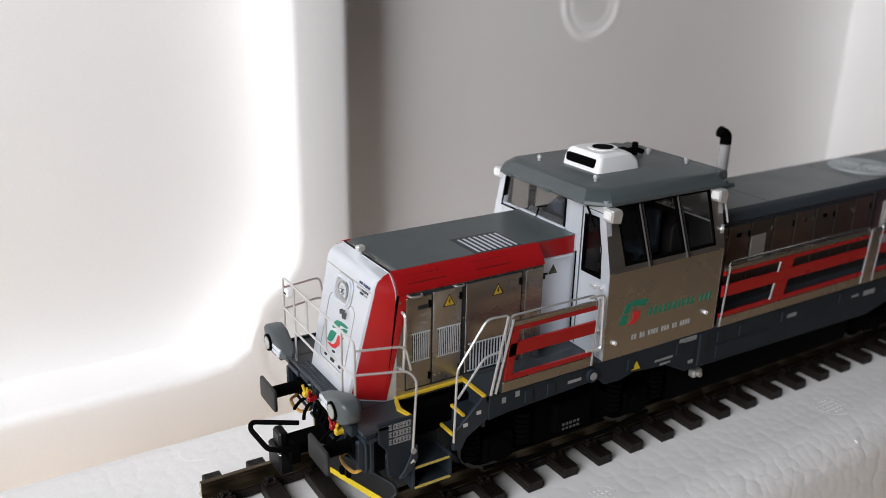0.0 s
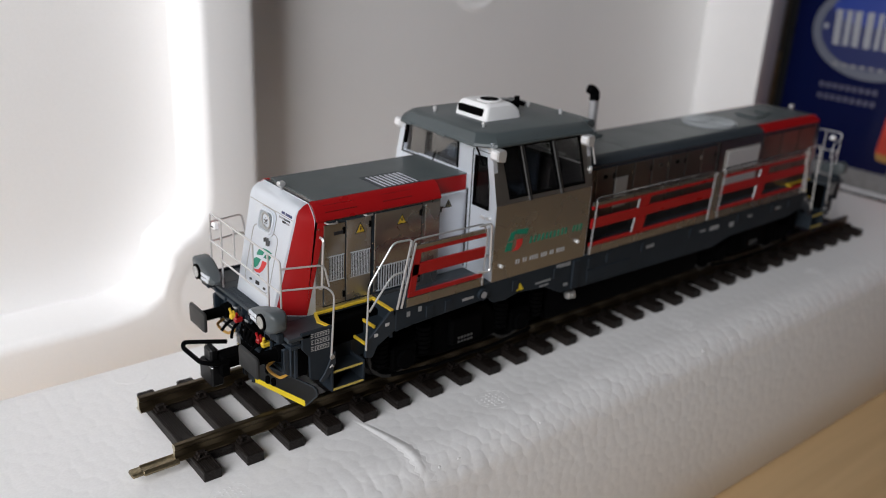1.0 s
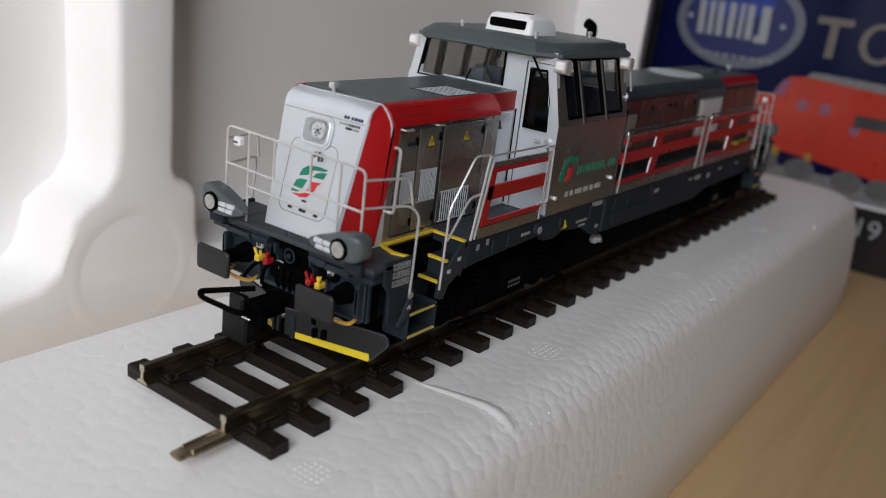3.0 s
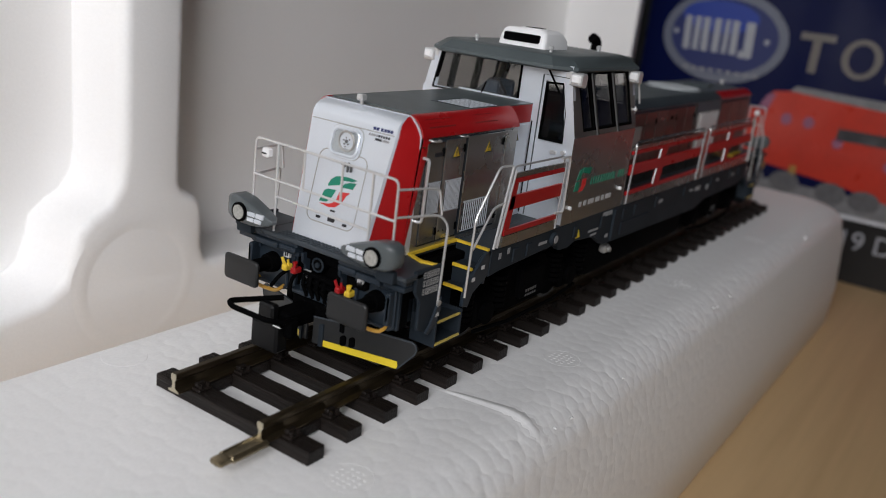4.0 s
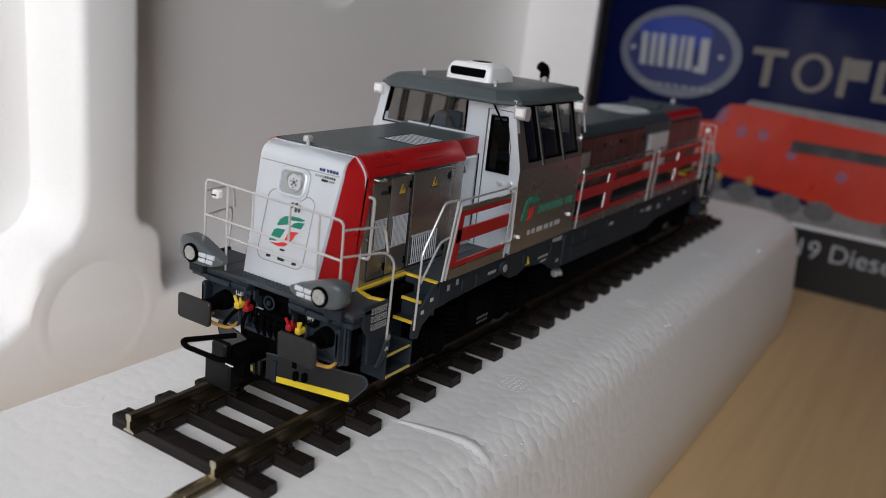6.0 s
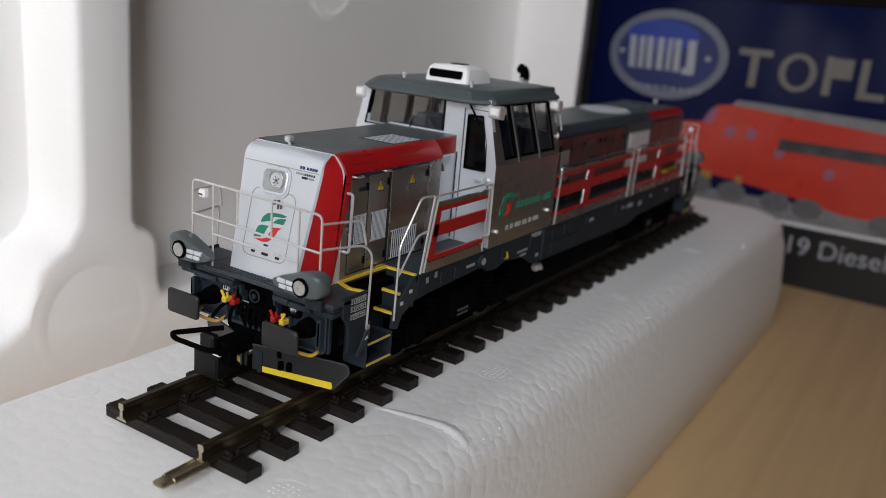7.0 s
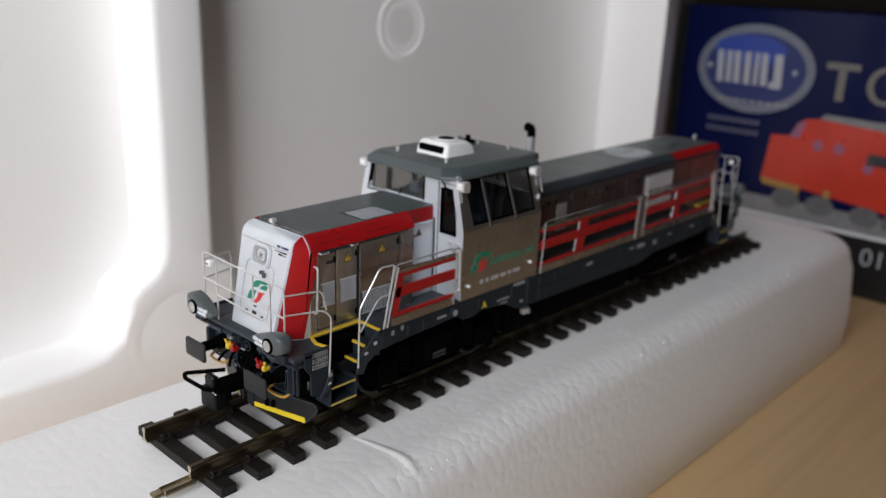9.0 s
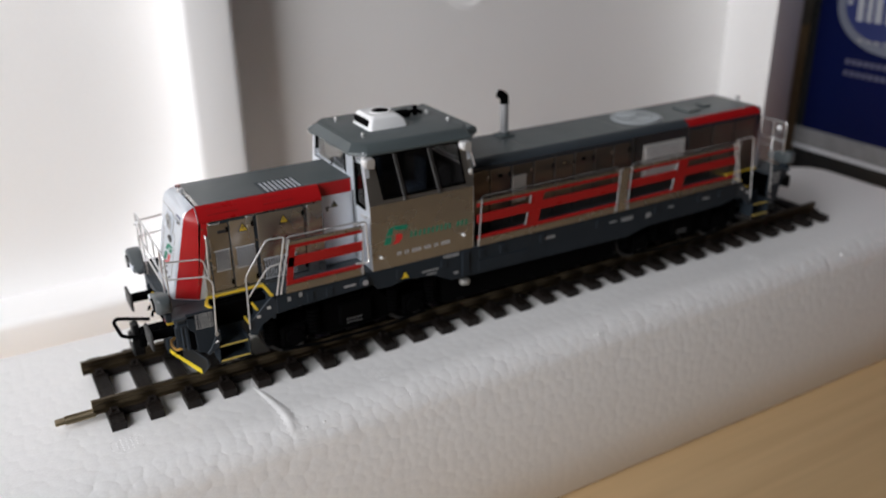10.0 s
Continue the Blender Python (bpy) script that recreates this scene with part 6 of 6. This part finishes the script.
        for r in range(3):
            z = 22.45 - r * 1.22
            for x0, x1, z0, z1 in ((9.5, 12.3, z - 0.1, z), (9.5, 12.3, z - 0.9, z - 0.8), (9.5, 9.62, z - 0.8, z - 0.1), (12.18, 12.3, z - 0.8, z - 0.1)):
                B(bm, x0, x1, 16.4, 16.46, z0, z1)
            for k in range(4):
                B(bm, 9.9 + k * 0.55, 10.28 + k * 0.55, 16.4, 16.46, z - 0.42, z - 0.24)
                B(bm, 9.9 + k * 0.55, 10.2 + k * 0.55, 16.4, 16.46, z - 0.68, z - 0.54)
            for k in range(3):
                B(bm, 8.75, 9.25 - 0.1 * (k % 2), 16.4, 16.46, z - 0.16 - 0.33 * k, z - 0.02 - 0.33 * k)
        part("data_print", bm, worn_ink, st, "rows of small framed white print", smooth=0)["kind"] = "stuff"
        bm = bmesh.new()
        prism(bm, [(at(x), z) for x, z in [(19.8, 14.6), (21.4, 14.2), (22.4, 16.2), (26.8, 18.6), (26.8, 22.4), (25.2, 22.4), (20.0, 17.6)]], 'y', s * 16.4, s * 15.8, 0.1)
        B(bm, 25.2, 25.8, 10.6, 16.2, 17.0, 22.3)
        B(bm, 13.0, 25.4, 10.5, 10.9, 12.0, 21.4)
        part("stair_panel", bm, dark_frame, loco, "dark stair side panel")
        bm = bmesh.new()
        for k in range(2):
            B(bm, 21.6 + k * 2.4, 22.4 + k * 2.4, 16.4, 16.47, 18.2 + 1.5 * k, 18.8 + 1.5 * k)
        part("data_print", bm, white_ink, st, "small white print", smooth=0)["kind"] = "stuff"
        for x0, x1, z in ((21.8, 25.3, 20.2), (19.9, 22.2, 17.4)):
            bm = bmesh.new()
            B(bm, x0, x1, 10.9, 16.0, z - 0.35, z, 0.06)
            B(bm, x1 - 0.25, x1, 10.9, 16.0, z, z + 2.4)
            t = part("step", bm, frame_grey, loco)
            bm = bmesh.new()
            B(bm, x0 - 0.12, x0 + 0.28, 10.9, 16.05, z - 0.4, z + 0.06)
            part("step_nosing", bm, yellow, t, "yellow step edge", smooth=0)
        bm = bmesh.new()
        B(bm, 12.8, 19.3, 12.4, 16.8, 10.2, 10.7, 0.06)
        B(bm, 12.8, 19.3, 12.4, 16.6, 13.6, 14.0, 0.06)
        B(bm, 12.6, 13.0, 12.4, 16.8, 10.2, 14.6, 0.06)
        B(bm, 19.1, 19.5, 12.4, 16.8, 10.2, 14.6, 0.06)
        B(bm, 12.8, 19.3, 12.2, 12.6, 10.2, 16.5, 0.06)
        sb = part("foot_step", bm, frame_grey, loco, "hanging grey foot step with yellow edges")
        bm = bmesh.new()
        B(bm, 12.9, 19.2, 16.6, 16.9, 10.45, 10.72)
        B(bm, 12.9, 19.2, 16.4, 16.7, 13.8, 14.04)
        part("step_nosing", bm, material("dull_yellow", (0.55, 0.42, 0.10), 0.45), sb, "dull yellow step edge", smooth=0)
        bm = bmesh.new()
        B(bm, 13.0, 25.6, 10.2, 10.75, DECK - 0.05, DECK + 0.3)
        B(bm, 25.0, 25.6, 10.8, 16.5, DECK - 0.05, DECK + 0.3)
        pts = [(at(12.6), 11.0 * s), (at(13.4), 10.4 * s), (at(12.4), 13.4 * s), (at(13.0), 16.2 * s), (at(12.5), 16.2 * s), (at(11.7), 13.4 * s)]
        if s * d < 0:
            prism(bm, pts, 'z', DECK - 0.05, DECK + 0.28)
        part("well_edging", bm, yellow, deck, "yellow edging round the stair well", smooth=0)
        bm = bmesh.new()
        B(bm, 16.4, 18.4, 10.8, 11.4, 18.8, 20.6, 0.2)
        cyl(bm, P(17.4, s * d * 11.3, 19.7), P(17.4, s * d * 12.0, 19.7), 0.6, 12)
        part("step_lamp", bm, chrome, st, "small bright step lamp")
        bm = bmesh.new()
        fin = [(13.4, 18.0), (13.5, 15.6), (12.6, 14.0), (11.0, 12.7), (10.2, 13.1), (11.2, 14.2), (11.9, 15.6), (12.7, 17.4)]
        prism(bm, [(at(x), z) for x, z in fin], 'y', s * 16.4, s * 16.75, 0.08)
        fin_part = part("post_fin", bm, dark_frame, st)
        bm = bmesh.new()
        tube(bm, [(at(12.2), s * 16.8, 15.2), (at(12.7), s * 16.8, 15.6), (at(12.9), s * 16.8, 15.2)], 0.14, 6)
        cyl(bm, (at(12.7), s * 16.6, 17.2), (at(12.7), s * 16.95, 17.2), 0.42, 10)
        part("post_clamp", bm, louvre_metal, fin_part, "bright clamp at the foot of the post")

    # end rail in front of the hood
    r = 0.185

    def rail_part(name, pts, rad=r, smoothr=1.0):
        bm = bmesh.new()
        tube(bm, rounded([P(*p) for p in pts], smoothr), rad, 7)
        return part(name, bm, wire, loco)
    rail_part("end_rail", [(5.0, 13.3, 26.6), (5.0, 13.3, 35.8), (5.0, -13.3, 35.2), (5.0, -13.3, 26.8)])
    rail_part("end_rail", [(5.0, 13.3, 30.3), (5.0, -13.3, 29.6)])
    rail_part("end_rail", [(5.0, 8.7, 27.8), (5.0, -9.0, 27.2)])
    for y, z0, z1 in ((8.7, 22.4, 35.7), (-9.0, 22.4, 35.3), (3.5, 30.0, 35.6), (-3.6, 29.9, 35.4)):
        rail_part("rail_post", [(5.0, y, z0), (5.0, y, z1)])
    for s in (-1, 1):
        rail_part("side_rail", [(5.0, s * 13.3, 33.9), (12.2, s * 15.0, 33.7), (13.0, s * 15.3, 29.8)])
        rail_part("side_rail", [(5.0, s * 13.3, 30.1), (12.4, s * 15.4, 29.9), (13.4, s * 16.3, 28.6), (12.6, s * 16.6, 16.6)])
        if d > 0:
            rail_part("stair_rail", [(19.8, s * 16.6, 16.2), (20.1, s * 16.6, 28.4), (25.2, s * 16.6, 35.6), (28.8, s * 16.6, 35.4)])
            rail_part("stair_rail", [(20.3, s * 16.6, 23.6), (25.0, s * 16.6, 29.4), (27.6, s * 16.6, 29.6)])
        else:
            rail_part("stair_rail", [(20.6, s * 16.6, 16.2), (21.8, s * 16.6, 28.0), (22.6, s * 16.6, 35.3), (28.8, s * 16.6, 35.2)])
        rail_part("stair_post", [(29.0, s * 16.7, 35.3), (26.3, s * 16.7, 22.6)], 0.22)
        rail_part("stair_post", [(30.0, s * 16.7, 34.6), (27.2, s * 16.7, 22.6)], 0.22)
    bm = bmesh.new()
    xbox(bm, at, 4.4, 5.6, 10.2 * d, 11.6 * d, 33.2, 34.6, 0.25)
    rail_lamp = part("rail_lamp", bm, white_plastic, loco, "bright small lamp on the end rail")
    bm = bmesh.new()
    xbox(bm, at, 4.3, 4.6, 10.5 * d, 11.4 * d, 33.75, 33.95)
    part("lamp_slit", bm, black, rail_lamp, "dark slit", smooth=0)


ends(end_fittings)


# railing panels along the walkways
def railing(s, x0, x1, posts, first_slope):
    g = root("railing", (x0 + x1) / 2, s * 16.5, DECK)
    g.parent = loco
    g.matrix_parent_inverse = loco.matrix_world.inverted()

    def slab(name, pts, mat, label=""):
        bm = bmesh.new()
        prism(bm, pts, 'y', s * 16.25, s * 16.75, 0.06)
        finish(name, bm, mat, g, label, smooth=0)
    k = first_slope
    slab("kick_plate", [(x0, 22.4), (x1, 22.4), (x1, 24.2), (x0 + 0.3 * k, 24.2)], silver)
    slab("top_strip", [(x0 + 1.6 * k, 33.3), (x1, 33.3), (x1, 34.1), (x0 + 1.7 * k, 34.1)], silver)
    slab("red_bar", [(x0 + 0.4 * k, 24.25), (x1, 24.25), (x1, 25.1), (x0 + 0.5 * k, 25.1)], red)
    slab("red_bar", [(x0 + 0.9 * k, 28.3), (x1, 28.3), (x1, 30.5), (x0 + 1.1 * k, 30.5)], red)
    slab("red_bar", [(x0 + 1.5 * k, 32.5), (x1, 32.5), (x1, 33.25), (x0 + 1.6 * k, 33.25)], red)
    if k:
        slab("red_post", [(x0 + 0.4, 25.1), (x0 + 1.9, 25.1), (x0 + 3.0, 32.5), (x0 + 1.6, 32.5)], red)
    for p in posts:
        for za, zb in ((25.1, 28.3), (30.5, 32.5)):
            q0, q1 = (za - 25.1) * 0.22, (zb - 25.1) * 0.22
            slab("red_post", [(p + q0, za), (p + 3.6 + q0, za), (p + 3.6 + q1, zb), (p + q1, zb)], red)
            bm = bmesh.new()
            tube(bm, [(p - 0.4 + q0, s * 16.75, za), (p - 0.4 + q1, s * 16.75, zb)], 0.2, 6)
            finish("post", bm, post_grey, g)
    for p in (x0 + 0.3, x1 - 0.5):
        if not (k and p == x0 + 0.3):
            bm = bmesh.new()
            tube(bm, [(p, s * 16.75, 22.6), (p + 0.8, s * 16.75, 34.2)], 0.2, 6)
            finish("post", bm, post_grey, g)
    bm = bmesh.new()
    tube(bm, rounded([(x0 + 0.8, s * 16.6, 32.6), (x0 + 1.2, s * 16.6, 35.2 if k else 34.9), (x1 - 0.6, s * 16.6, 35.2 if k else 34.9), (x1 - 0.2, s * 16.6, 32.6)], 0.8), 0.17 if k else 0.22, 6)
    finish("handrail", bm, post_grey if k else silver, g)


for s in (-1, 1):
    railing(s, 28.3, 46.8, (), 1.0)
    railing(s, 76.6, 119.6, (90.6,), 0.0)
    railing(s, 122.6, LEN - 28.3, (138.6,), 0.0)
    bm = bmesh.new()
    prism(bm, [(119.7, 22.4), (122.3, 22.4), (122.9, 34.4), (120.3, 34.4)], 'y', s * 16.3, s * 16.9, 0.08)
    part("gate_post", bm, silver, loco)
    bm = bmesh.new()
    tube(bm, rounded([(44.6, s * 17.0, 35.0), (47.6, s * 17.0, 35.2), (47.9, s * 17.0, 25.2), (44.8, s * 17.0, 25.6)], 0.9), 0.24, 6)
    part("cab_grab_rail", bm, wire, loco)
